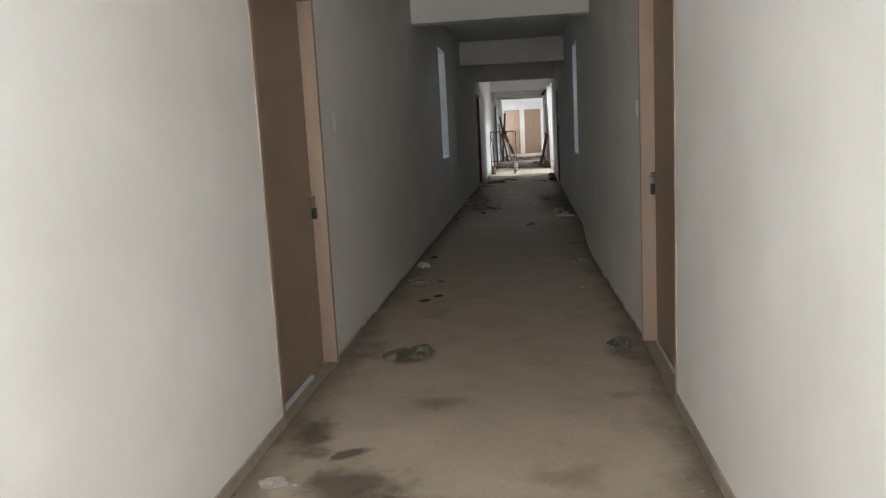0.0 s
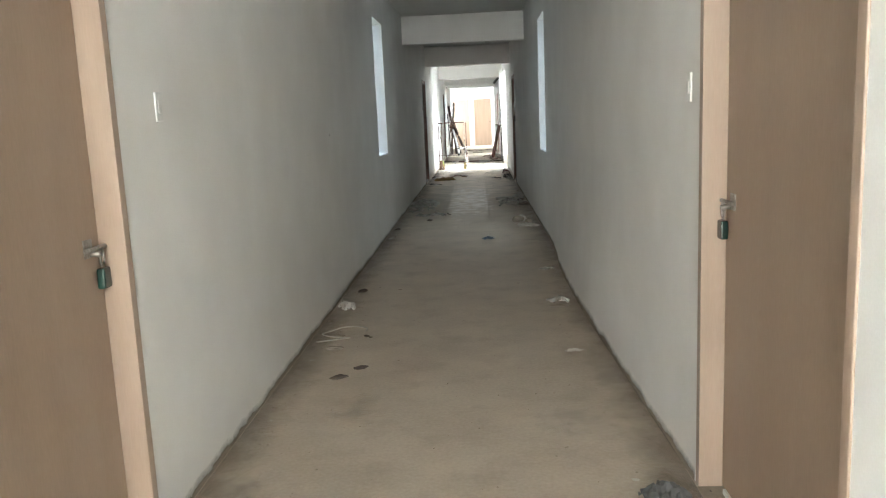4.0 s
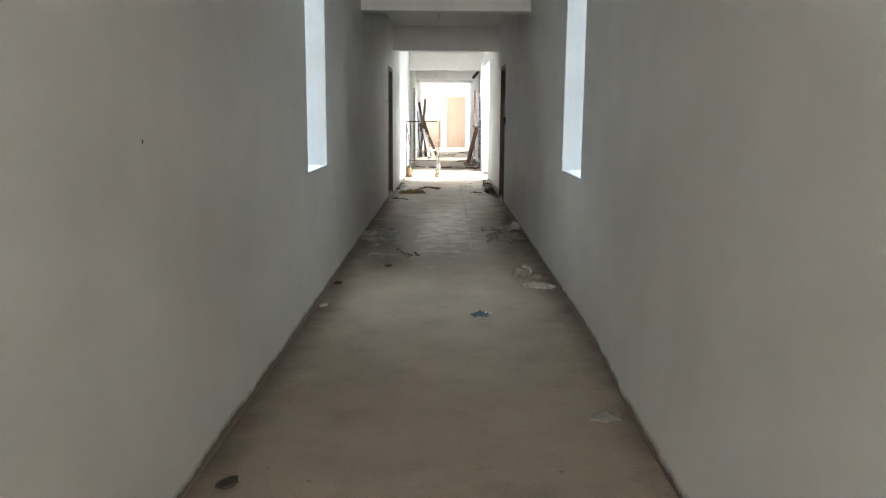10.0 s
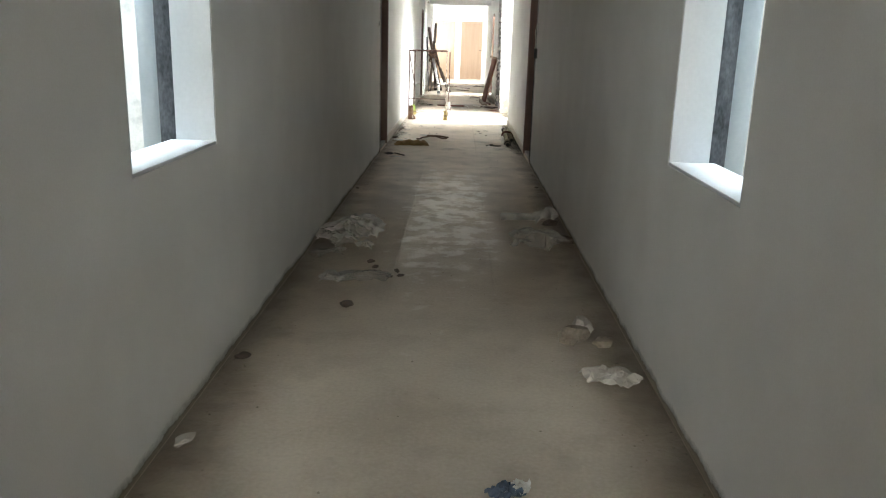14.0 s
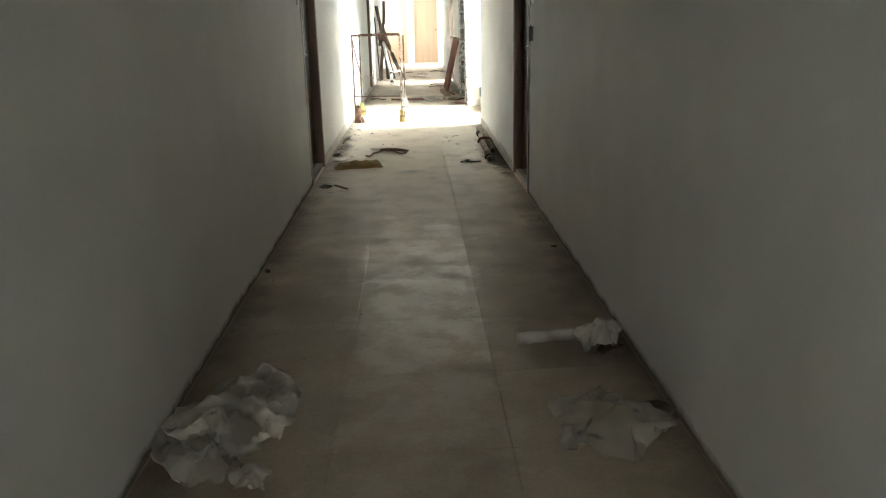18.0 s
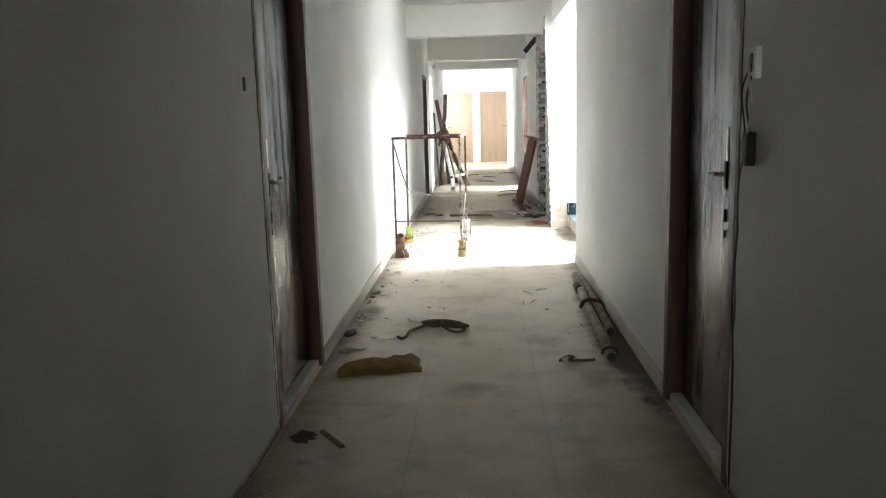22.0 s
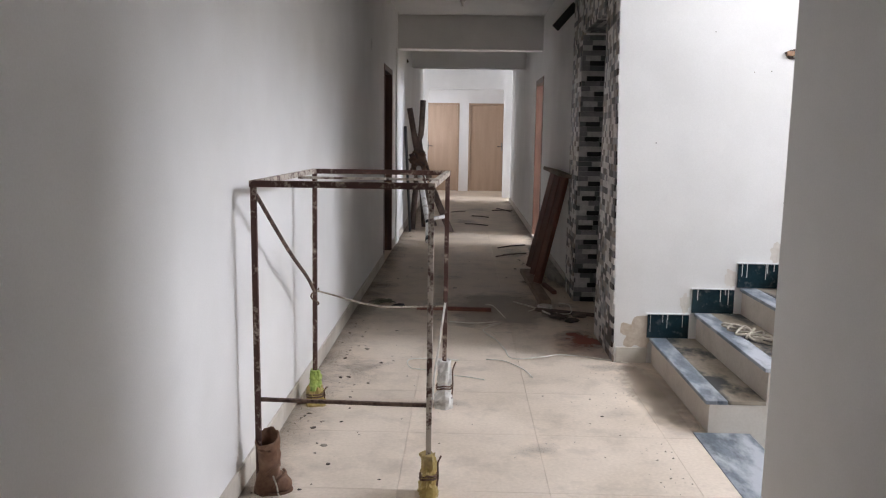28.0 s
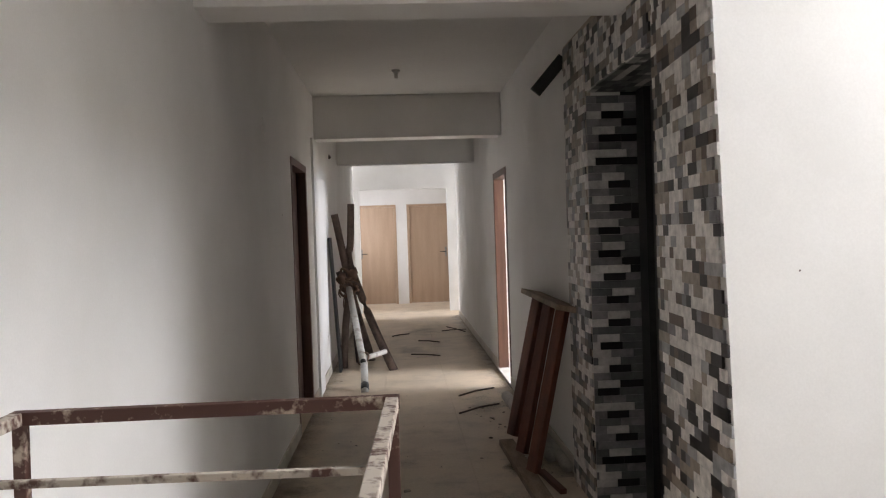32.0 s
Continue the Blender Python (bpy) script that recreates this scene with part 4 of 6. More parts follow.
down.matrix_world = pose(SX, STAIR0, 0)
box_part("landing_edge", -0.07, 0.2, 0.0, 1.2, -0.2, 0.004, GRANITE, down, "blue-grey granite edge strip", 0.004)
for i in range(9):
    st = box_part("step", 0.2 + GO * i, 0.2 + GO * (i + 1), 0, 1.195, -2.0, -RISE * (i + 1) - 0.02, RISER, down)
    box_part("tread", 0.2 + GO * i, 0.2 + GO * (i + 1) + 0.018, 0, 1.194, -RISE * (i + 1) - 0.02, -RISE * (i + 1), GRANITE, st, "", 0.004)
structure(box_part("stair_landing", SX + GO * 10, 5.4, STAIR0, 20.56, 1.4, RISE * 10, GRANITE), "granite half landing of the stairs", "landing")
structure(box_part("stairwell_floor", 0.98, 5.4, STAIR0, STAIR1, -2.2, -2.0, GROUT), "concrete floor at the foot of the stairwell", "floor")
skirt = structure(new("stair_skirting"), "dark teal glazed tiles stepping up along the stairs", "skirting")
skirt.matrix_world = pose(SX, STAIR1, 0)
rnd = random.Random(8)
for i in range(9):
    t0 = box_part("tile", GO * i - 0.036, GO * i + 0.218, -0.016, 0.001, RISE * (i + 1) + 0.002, RISE * (i + 1) + 0.152, TEAL, skirt, "", 0.002)
    box_part("mortar", GO * i - 0.042, GO * i + 0.218, -0.02, 0.001, RISE * (i + 1) + 0.152, RISE * (i + 1) + 0.158, PASTE, skirt)
    if i < 5:
        bm = bmesh.new()
        for k in range(rnd.randint(4, 8)):
            x = GO * i + rnd.uniform(-0.03, 0.2)
            wd = rnd.uniform(0.0015, 0.004)
            top = RISE * (i + 1) + 0.153
            add_box(bm, x, x + wd, -0.0185, -0.0165, top - rnd.uniform(0.03, 0.13), top)
        part("paint_drip", bm, PASTE, t0, "white paint drips")
box = empty("wall_recess", (1.815, STAIR1, 1.895), "ragged hole in the plaster baring brick", "hole")
box.scale = (0.64, 1, 0.62)
# dark sheet on the intact wall, coloured as the shade inside the hole
bm = bmesh.new()
add_crumple(bm, 0.24, 0.105, 0.003, 91, 14, 1.6, 0.35)
bmesh.ops.transform(bm, matrix=pose(0, -0.001, 0, 90, 0, 0), verts=bm.verts)
part("cavity_shade", bm, DARKBIT, box, "ragged dark sheet painted as the hole's shade")
for k, (x, z, w, h) in enumerate(((-0.07, 0.004, 0.07, 0.045), (0.0, 0.008, 0.05, 0.03), (0.06, -0.004, 0.075, 0.04), (-0.02, -0.026, 0.05, 0.015))):
    box_part("brick", x - w / 2, x + w / 2, -0.011 - 0.001 * k, -0.004, z - h / 2, z + h / 2, BRICK if k % 2 == 0 else PAPER, box, "", 0.006)
pts = [(1.385 + 0.055 * math.sin(k * 1.9) + 0.005 * k, 21.38 - 0.019 * k + 0.06 * math.cos(k * 2.3), 0.332 + 0.012 * (k % 3)) for k in range(22)]
tagged(tube_part("cloth_strip", curve_points(pts, 5), 0.0065, PALEROPE), "tangled pale cloth strip lying on a stair tread", "cloth strip")

TANPATCH = mat("pale_tan_wall", (0.67, 0.615, 0.54), (0.76, 0.72, 0.66), 0.9, 9, 60, 0.3)
bm = bmesh.new()
add_crumple(bm, 0.19, 0.2, 0.002, 321, 12, 1.4, 0.7)
patch = part("peeled_plaster", bm, mat("bare_tan_plaster", (0.5, 0.4, 0.3), (0.68, 0.6, 0.5), 0.9, 9, 60, 0.4))
patch.matrix_world = pose(0.955, STAIR1 - 0.0005, 0.195, 90, 0, 0)
tagged(patch, "peeled tan plaster patch beside the lowest stair", "plaster patch", kind="structure")
# pale tan patch left of the second, third and fourth teal tile
for k, (x, z) in enumerate([(SX + GO * i - 0.078, RISE * (i + 1) + 0.06) for i in (1, 2, 3)]):
    bm = bmesh.new()
    add_crumple(bm, 0.07, 0.13, 0.002, 330 + k, 10, 1.4, 0.5)
    patch = part("tan_patch", bm, TANPATCH)
    patch.matrix_world = pose(x, STAIR1 - 0.0005, z, 90, 0, 0)
    tagged(patch, "pale tan patch on the wall beside the teal tile", "plaster patch", kind="structure")

rnd = random.Random(12)
for k in range(14):
    x, y, z, flat = ((rnd.uniform(1.0, 2.2), STAIR1, rnd.uniform(0.8, 2.3), (0.008, 0.003, 0.008)) if k < 6 else (XL if k % 2 else XR, (2.6, 4.9, 6.6, 12.4, 17.7, 18.6, 23.3, 24.9)[k - 6], rnd.uniform(0.5, 2.2), (0.004, 0.012, 0.014)))
    chip = lump("wall_chip", (0, 0), flat, 0, DARKBIT if k % 3 else STONEBIT, "small dark chip in the painted wall", "chip", 700 + k, "wall chips")
    chip.matrix_world = pose(x, y, z)

# ---- lift front ----
SIZES = (0.05, 0.072, 0.096)


def mosaic_material(name, island, shades):
    m = bpy.data.materials.new(name)
    m.use_nodes = True
    t = m.node_tree
    n, l = t.nodes, t.links
    b = n["Principled BSDF"]
    src = n.new("ShaderNodeNewGeometry").outputs["Random Per Island"] if island else n.new("ShaderNodeObjectInfo").outputs["Random"]
    ramp = n.new("ShaderNodeValToRGB")
    ramp.color_ramp.interpolation = "CONSTANT"
    at = 0.0
    els = ramp.color_ramp.elements
    for k, (share, c) in enumerate(shades):
        e = els[k] if k < 2 else els.new(at)
        e.position, e.color = at, (*c, 1)
        at += share
    l.new(src, ramp.inputs[0])
    nz = n.new("ShaderNodeTexNoise")
    nz.inputs["Scale"].default_value, nz.inputs["Detail"].default_value = 28, 5
    g = n.new("ShaderNodeNewGeometry")
    l.new(g.outputs["Position"], nz.inputs["Vector"])
    mr = n.new("ShaderNodeMapRange")
    mr.inputs[1].default_value, mr.inputs[2].default_value = 0.3, 0.7
    mr.inputs[3].default_value, mr.inputs[4].default_value = 0.72, 1.18
    l.new(nz.outputs[0], mr.inputs[0])
    hsv = n.new("ShaderNodeHueSaturation")
    l.new(ramp.outputs[0], hsv.inputs["Color"])
    l.new(mr.outputs[0], hsv.inputs["Value"])
    l.new(hsv.outputs[0], b.inputs["Base Color"])
    b.inputs["Roughness"].default_value = 0.42
    bp = n.new("ShaderNodeBump")
    bp.inputs["Strength"].default_value, bp.inputs["Distance"].default_value = 0.25, 0.003
    l.new(nz.outputs[0], bp.inputs["Height"])
    l.new(bp.outputs[0], b.inputs["Normal"])
    return m


SHADES = ((0.36, (0.76, 0.73, 0.69)), (0.09, (0.36, 0.36, 0.36)), (0.1, (0.2, 0.2, 0.205)), (0.2, (0.33, 0.275, 0.22)), (0.17, (0.035, 0.03, 0.028)), (0.08, (0.11, 0.075, 0.055)))
MOSAIC = mosaic_material("mosaic_piece", False, SHADES)
MOSAIC_ALL = mosaic_material("mosaic_pieces", True, SHADES)
lift = empty("lift_front", (XR, 22.9, 0), "grey, white and brown mosaic tile cladding round the lift opening", "tile cladding")
box_part("backing", -0.02, 0.0, 0.65, 1.2, 0, 2.6, GROUT, lift)
box_part("backing", -0.02, 0.0, -0.45, 0.65, 2.24, 2.6, GROUT, lift)
ROW = 0.041
rnd = random.Random(21)
piece_meshes = {}
for wd in SIZES:
    bm = bmesh.new()
    add_box(bm, -0.0045, 0.0045, -wd / 2 + 0.0005, wd / 2 - 0.0005, -ROW / 2 + 0.0005, ROW / 2 - 0.0005)
    me = bpy.data.meshes.new("mosaic_tile")
    bm.to_mesh(me)
    bm.free()
    me.materials.append(MOSAIC)
    piece_meshes[wd] = me
rest_v, rest_f = [], []


def quick_box(vs, fs, x0, x1, y0, y1, z0, z1):
    k = len(vs)
    vs += [(x, y, z) for x in (x0, x1) for y in (y0, y1) for z in (z0, z1)]
    fs += [tuple(k + i for i in q) for q in ((0, 1, 3, 2), (4, 6, 7, 5), (0, 4, 5, 1), (2, 3, 7, 6), (0, 2, 6, 4), (1, 5, 7, 3))]


loose = 0
for y0, y1, z0, z1 in ((-1.17, -0.45, 0.0, 2.6), (0.65, 1.2, 0.0, 2.6), (-0.45, 0.65, 2.24, 2.6)):
    rows = int((z1 - z0) / ROW)
    for k in range(rows):
        z = z0 + (k + 0.5) * ROW
        y = y0 + (0.0, 0.025, 0.05)[k % 3]
        lean = 0.0265 * z / 0.72 if y0 < -1 else 0.0
        while y < y1 - 0.02:
            wd = min(rnd.choice(SIZES), y1 - y)
            wd = wd if wd in SIZES else 0
            if not wd:
                off = lean * (y1 + y) / 2 - lean * y1
                quick_box(rest_v, rest_f, -0.028 + off, -0.017 + off, y, y1, z - ROW / 2 + 0.0005, z + ROW / 2 - 0.0005)
                break
            proud = rnd.uniform(0.0, 0.0015)
            if y1 < 0 and 0.95 < z < 2.1 and loose < 300:
                ob = new("mosaic_tile", piece_meshes[wd])
                ob.parent = lift
                ob.location = (-0.0235 - proud + lean * (y + wd / 2 - y1), y + wd / 2, z)
                ob.rotation_euler = (0, 0, -math.atan(lean))
                loose += 1
            else:
                off = lean * (y + wd / 2 - y1)
                quick_box(rest_v, rest_f, -0.028 - proud + off, -0.017 + off, y + 0.0005, y + wd - 0.0005, z - ROW / 2 + 0.0005, z + ROW / 2 - 0.0005)
            y += wd
me = bpy.data.meshes.new("mosaic_field")
me.from_pydata(rest_v, [], rest_f)
me.materials.append(MOSAIC_ALL)
ob = new("mosaic_field", me)
ob.parent = lift
ob["kind"] = "stuff"
# reveals of the opening: black and pale strips set in a grey field
def reveal_material(name, shade):
    return mat(name, tuple(c * 0.8 for c in shade), tuple(min(0.85, c * 1.2) for c in shade), 0.35, 20, 60, 0.15)


REVEAL = [reveal_material("reveal_" + nm, sh) for nm, sh in (("black", (0.009, 0.009, 0.009)), ("pale", (0.52, 0.505, 0.485)), ("grey", (0.23, 0.225, 0.222)), ("dark_grey", (0.13, 0.13, 0.133)))]
rest_v, rest_f, kinds = [], [], []
for k in range(int(2.24 / ROW)):
    z = (k + 0.5) * ROW
    a0 = rnd.uniform(0.01, 0.12)
    bar_kind = (0, 1, 2, 0, 1, 3)[k % 6]
    cuts = [(-0.026, a0 - 0.03, rnd.choice((2, 3, 2, 1))), (a0 - 0.03, a0 + 0.09, bar_kind), (a0 + 0.09, 0.27, rnd.choice((2, 3, 0, 3)))]
    for x0, x1, kind in cuts:
        if x1 - x0 > 0.012:
            quick_box(rest_v, rest_f, x0 + 0.0008, x1 - 0.0008, 0.64 - (0.001 if kind < 2 else 0), 0.65, z - ROW / 2 + 0.0008, z + ROW / 2 - 0.0008)
            kinds += [kind] * 6
for k in range(7):
    y = -0.45
    while y < 0.64:
        wd = min(rnd.choice((0.05, 0.1, 0.13)), 0.64 - y)
        quick_box(rest_v, rest_f, -0.02 + k * ROW, -0.02 + (k + 1) * ROW - 0.001, y + 0.0005, y + wd - 0.0005, 2.231, 2.24)
        kinds += [rnd.choice((0, 1, 2, 3, 3))] * 6
        y += wd
me = bpy.data.meshes.new("mosaic_reveal")
me.from_pydata(rest_v, [], rest_f)
for m in REVEAL:
    me.materials.append(m)
me.polygons.foreach_set("material_index", kinds)
ob = new("mosaic_reveal", me)
ob.parent = lift
ob["kind"] = "stuff"
box_part("shutter", 0.27, 0.31, -0.5, 0.7, 0.0, 2.3, DARK, lift, "black shut lift panel")
box_part("shutter_post", 0.235, 0.27, 0.49, 0.62, 0.0, 2.231, BLACKISH, lift, "black steel door post")
bm = bmesh.new()
add_box(bm, -0.135, 0.135, -0.015, 0.015, -0.036, 0.036, 0.005, pose(0.735, 24.118, 2.44, 0, -49, 0))
tagged(part("dark_plank", bm, BLACKISH), "black plank offcut sticking out beside the tiling", "plank")

# ---- rusty steel stand ----
stand = empty("steel_stand", (-0.585, 20.345, 0), "rusty paint-spattered steel frame of a work stand", "work stand")
X0, X1, Y0, Y1, ZT = -0.34, 0.325, -0.505, 0.505, 1.21


def bar(name, a, b, r=0.0115, material=None, label="", parent=None):
    """A square bar between two points."""
    a, b = Vector(a), Vector(b)
    bm = bmesh.new()
    m = Matrix.Translation((a + b) / 2) @ (b - a).to_track_quat("Z", "Y").to_matrix().to_4x4()
    h = (b - a).length / 2
    add_box(bm, -r, r, -r, r, -h, h, 0.002, m)
    return part(name, bm, material or RUST, parent or stand, label)


bar("leg", (X0, Y0, 0), (X0, Y0, ZT), 0.0105)
bar("leg", (X1, Y0, 0), (X1, Y0, ZT), 0.0105, RUSTPALE)
bar("leg", (X0 + 0.03, Y1, 0), (X0 + 0.04, Y1, ZT), 0.011)
bar("leg", (X1 + 0.035, Y1, 0), (X1 + 0.04, Y1, ZT), 0.011)
bar("top_rail", (X0 - 0.014, Y0, ZT), (X1 + 0.014, Y0, ZT), 0.012)
bar("top_rail", (X0 + 0.026, Y1, ZT), (X1 + 0.054, Y1, ZT), 0.012)
bar("top_rail", (X0, Y0 + 0.016, ZT + 0.001), (X0 + 0.04, Y1 - 0.016, ZT + 0.001), 0.0115, RUSTPALE)
bar("top_rail", (X1, Y0 + 0.016, ZT + 0.001), (X1 + 0.04, Y1 - 0.016, ZT + 0.001), 0.0115, RUSTPALE)
bar("cross_rod", (X0 + 0.03, 0.15, ZT - 0.012), (X1 + 0.03, 0.13, ZT - 0.012), 0.0055, RUSTPALE)
bar("bottom_rail", (X0, Y0, 0.375), (X1, Y0, 0.365), 0.007, RUSTDARK)
tube_part("brace", curve_points([(X0, Y0 + 0.01, 1.18), (X0 + 0.015, 0.0, 0.885), (X0 + 0.03, 0.33, 0.705), (X0 + 0.035, 0.49, 0.6)]), 0.0085, RUSTDARK, stand, "bent rusty brace rod")
tube_part("tie_wire", curve_points([(X0 + 0.035 + 0.02 * math.sin(k), 0.5 + 0.02 * math.cos(k), 0.52 + 0.012 * k) for k in range(9)], 4), 0.004, ROPE, stand, "knotted tie wire", 6)
tube_part("tie_rope", curve_points([(X0 + 0.035, 0.5, 0.605), (-0.2, 0.502, 0.578), (-0.08, 0.5, 0.545), (0.05, 0.5, 0.527), (0.2, 0.502, 0.528), (X1 + 0.03, 0.497, 0.535)]), 0.0048, TWINE, stand, "slack dirty twine", 6)
tube_part("plastic_strip", curve_points([(X1 + 0.036, 0.487, 0.555), (X1 + 0.024, 0.48, 0.46), (X1 + 0.008, 0.475, 0.33), (X1 - 0.012, 0.47, 0.2), (X1 - 0.022, 0.465, 0.05)]), 0.006, WRAP, stand, "hanging white plastic strip", 6)


def wrap(at, h, r, material, label, seed, strings=True):
    """A bundle of plastic or cloth bound round the foot of a leg."""
    bm = bmesh.new()
    rings, seg = 16, 18
    off = Vector((seed, 0, 0))
    prev = None
    for i in range(rings + 1):
        z = h * i / rings
        ring = []
        for k in range(seg):
            a = 2 * math.pi * k / seg
            p = Vector((math.cos(a) * 1.3, math.sin(a) * 1.3, z * 16)) + off
            fold = 1 - 2 * abs(noise.noise(p * 1.5 + Vector((0, 0, a))))
            q = r * (1.0 - 0.4 * i / rings + 0.3 * noise.noise(p) + 0.22 * fold + 0.12 * noise.noise(p * 4))
            if 5 <= i <= 8:
                q *= 0.85
            q = max(0.016, q)
            ring.append(bm.verts.new((q * math.cos(a), q * math.sin(a), z + (0.012 * noise.noise(p * 2) if 0 < i else 0))))
        if prev:
            for k in range(seg):
                bm.faces.new((prev[k], prev[(k + 1) % seg], ring[(k + 1) % seg], ring[k]))
        prev = ring
    bm.faces.new(prev)
    ob = part("foot_wrap", bm, material, stand, label)
    ob.location = at
    if strings:
        ring = [(0.9 * r * math.cos(a), 0.9 * r * math.sin(a), h * (0.38 + 0.02 * math.sin(3 * a))) for a in [k * math.pi / 6 for k in range(26)]]
        tube_part("binding", [(x, y, z + 0.0011 * k) for k, (x, y, z) in enumerate(ring)], 0.004, ROPE, ob, "dark binding string", 6)
        tube_part("binding", curve_points([(0.9 * r, -0.3 * r, h * 0.2), (1.02 * r, -0.2 * r, h * 0.5), (0.98 * r, -0.35 * r, h * 0.8), (1.3 * r, -0.3 * r, h * 0.98)], 3), 0.004, ROPE, ob, "", 5)
    return ob


wrap((X1, Y0, 0.0), 0.17, 0.038, YELLOW, "dirty yellow plastic bound round the leg", 3)
wrap((X0 + 0.032, Y1, 0.0), 0.1, 0.05, YELLOW, "dirty yellow plastic bound round the leg", 9)
wrap((X0 + 0.032, Y1, 0.08), 0.1, 0.036, LIME, "lime green plastic bound round the leg", 15, False)
wrap((X1 + 0.036, Y1, 0.0), 0.25, 0.045, WRAP, "crumpled white plastic bound round the leg", 27)

boot = empty("work_boot", (-0.895, 19.835, 0), "worn brown leather work boot on the stand's leg", "boot", "", 12)
boot.scale = (0.86, 0.86, 0.9)
bm = bmesh.new()
prev = None
for i in range(19):
    z = 0.25 * i / 18
    ring = []
    for k in range(24):
        a = 2 * math.pi * k / 24
        p = Vector((math.cos(a) * 1.4, math.sin(a) * 1.4, z * 13))
        fold = 1 - 2.2 * abs(noise.noise(Vector((a * 0.9 + z * 16, z * 9, 4.0))))
        q = 0.047 + 0.004 * math.cos(z * 24) + 0.009 * noise.noise(p) + 0.007 * fold + 0.004 * noise.noise(p * 3)
        lip = 0.022 * math.sin(a + 0.6) + 0.012 * noise.noise(p * 2) if i > 15 else 0
        ring.append(bm.verts.new((q * math.cos(a) + 0.012 * math.sin(z * 11), q * 0.95 * math.sin(a), z + lip)))
    if prev:
        for k in range(24):
            bm.faces.new((prev[k], prev[(k + 1) % 24], ring[(k + 1) % 24], ring[k]))
    prev = ring
shaft = part("boot_shaft", bm, LEATHER, boot, "", True)
s = shaft.modifiers.new("thickness", "SOLIDIFY")
s.thickness = 0.004
bm = bmesh.new()
bmesh.ops.create_uvsphere(bm, u_segments=18, v_segments=12, radius=0.5)
for v in bm.verts:
    x, y, z = v.co
    toe = x + 0.5
    v.co = Vector((x * 0.165 + 0.033, y * (0.112 - 0.02 * abs(x)), max(0.008, (z + 0.24) * (0.17 - 0.06 * toe)) + 0.012 * noise.noise(v.co * 8)))
part("boot_foot", bm, LEATHER, boot, "", True)
bm = bmesh.new()
for v in bmesh.ops.create_circle(bm, cap_ends=True, segments=20, radius=0.5)["verts"]:
    v.co = Vector((v.co.x * 0.17 + 0.033, v.co.y * 0.112, 0.0))
bmesh.ops.solidify(bm, geom=bm.faces[:], thickness=-0.009)
part("sole", bm, LEATHER, boot, "scuffed brown sole")
tube_part("strap", curve_points([(0.02, -0.052, 0.03), (0.06, -0.05, 0.075), (0.085, -0.02, 0.09), (0.075, 0.03, 0.085)], 4), 0.006, LEATHER, boot, "leather strap", 6)
tube_part("strap", curve_points([(0.0, -0.056, 0.1), (0.045, -0.042, 0.13), (0.06, 0.0, 0.12), (0.04, 0.04, 0.1)], 4), 0.006, LEATHER, boot, "leather strap", 6)
tube_part("laces", curve_points([(0.03, -0.05, 0.09), (0.045, -0.06, 0.05), (0.05, -0.062, 0.02), (0.055, -0.07, 0.006)], 4), 0.004, PALEROPE, boot, "loose pale lace", 6)

# ---- between the first doors and the windows ----
crumpled("plastic_sheet", (-0.6, 1.46), 0.24, 0.22, 0.07, 20, GREENBAG, "crumpled dirty green plastic sheet on the floor", "plastic sheet", 4, 16, 1.6, 0.5, soft=True)
crumpled("plastic_sheet", (-0.5, 1.53), 0.15, 0.15, 0.08, 75, GREENBAG, "crumpled dirty green plastic sheet on the floor", "plastic sheet", 11, 16, 1.8, 0.5, soft=True)
crumpled("rag", (0.70, 1.66), 0.17, 0.13, 0.075, 10, DARKBAG, "crumpled dark grey rag by the wall", "rag", 7, 14, 2.4, 0.4)
crumpled("paper_scrap", (-0.86, -0.2), 0.13, 0.1, 0.012, 15, PAPER, "dirty torn paper scrap on the floor", "paper", 3, 8, 1.4, 0.25, group="paper scraps")
for k, (x, y, w, l, a) in enumerate(((-0.685, 3.05, 0.1, 0.045, 20), (-0.59, 3.2, 0.09, 0.04, 30), (-0.84, 3.85, 0.09, 0.05, 10), (-0.81, 3.6, 0.09, 0.06, 0))):
    lump("tile_shard", (x, y), (w, l, 0.022), a, DARKBIT if k < 2 else STONEBIT, "thin broken shard lying on the dusty floor", "shard", 30 + k, "shards")
crumpled("paper_scrap", (0.6, 3.42), 0.11, 0.05, 0.014, 5, PAPER, "small pale paper scrap on the floor", "paper", 9, 8, 1.5, 0.3, group="paper scraps")
crumpled("paper_scrap", (0.62, 4.5), 0.12, 0.06, 0.012, -10, STONEBIT, "small grey scrap on the floor", "paper", 12, 8, 1.5, 0.3, group="paper scraps")
crumpled("paper_scrap", (-0.895, 4.62), 0.12, 0.16, 0.075, 30, PAPER, "crumpled white paper by the wall", "paper", 15, 12, 2.2, 0.4, group="paper scraps")
crumpled("plastic_scrap", (0.63, 4.58), 0.16, 0.11, 0.06, 12, FILMY2, "crumpled cloudy plastic scrap on the floor", "plastic scrap", 18, 12, 2.4, 0.4, group="plastic scraps")
crumpled("plastic_scrap", (0.66, 5.83), 0.14, 0.1, 0.03, 30, FILMY2, "crumpled cloudy plastic scrap on the floor", "plastic scrap", 19, 12, 2.4, 0.4, group="plastic scraps")
ring = [(-0.80 + 0.13 * math.cos(a) + 0.02 * math.sin(3 * a), 3.93 + 0.13 * math.sin(a), 0.006 + 0.006 * (1 + math.sin(2 * a))) for a in [k * 0.42 for k in range(13)]]
tagged(tube_part("plastic_strap", curve_points(ring, 4), 0.004, DULLSTRAP, seg=6), "curled pale plastic strap on the floor", "strap", "plastic straps")
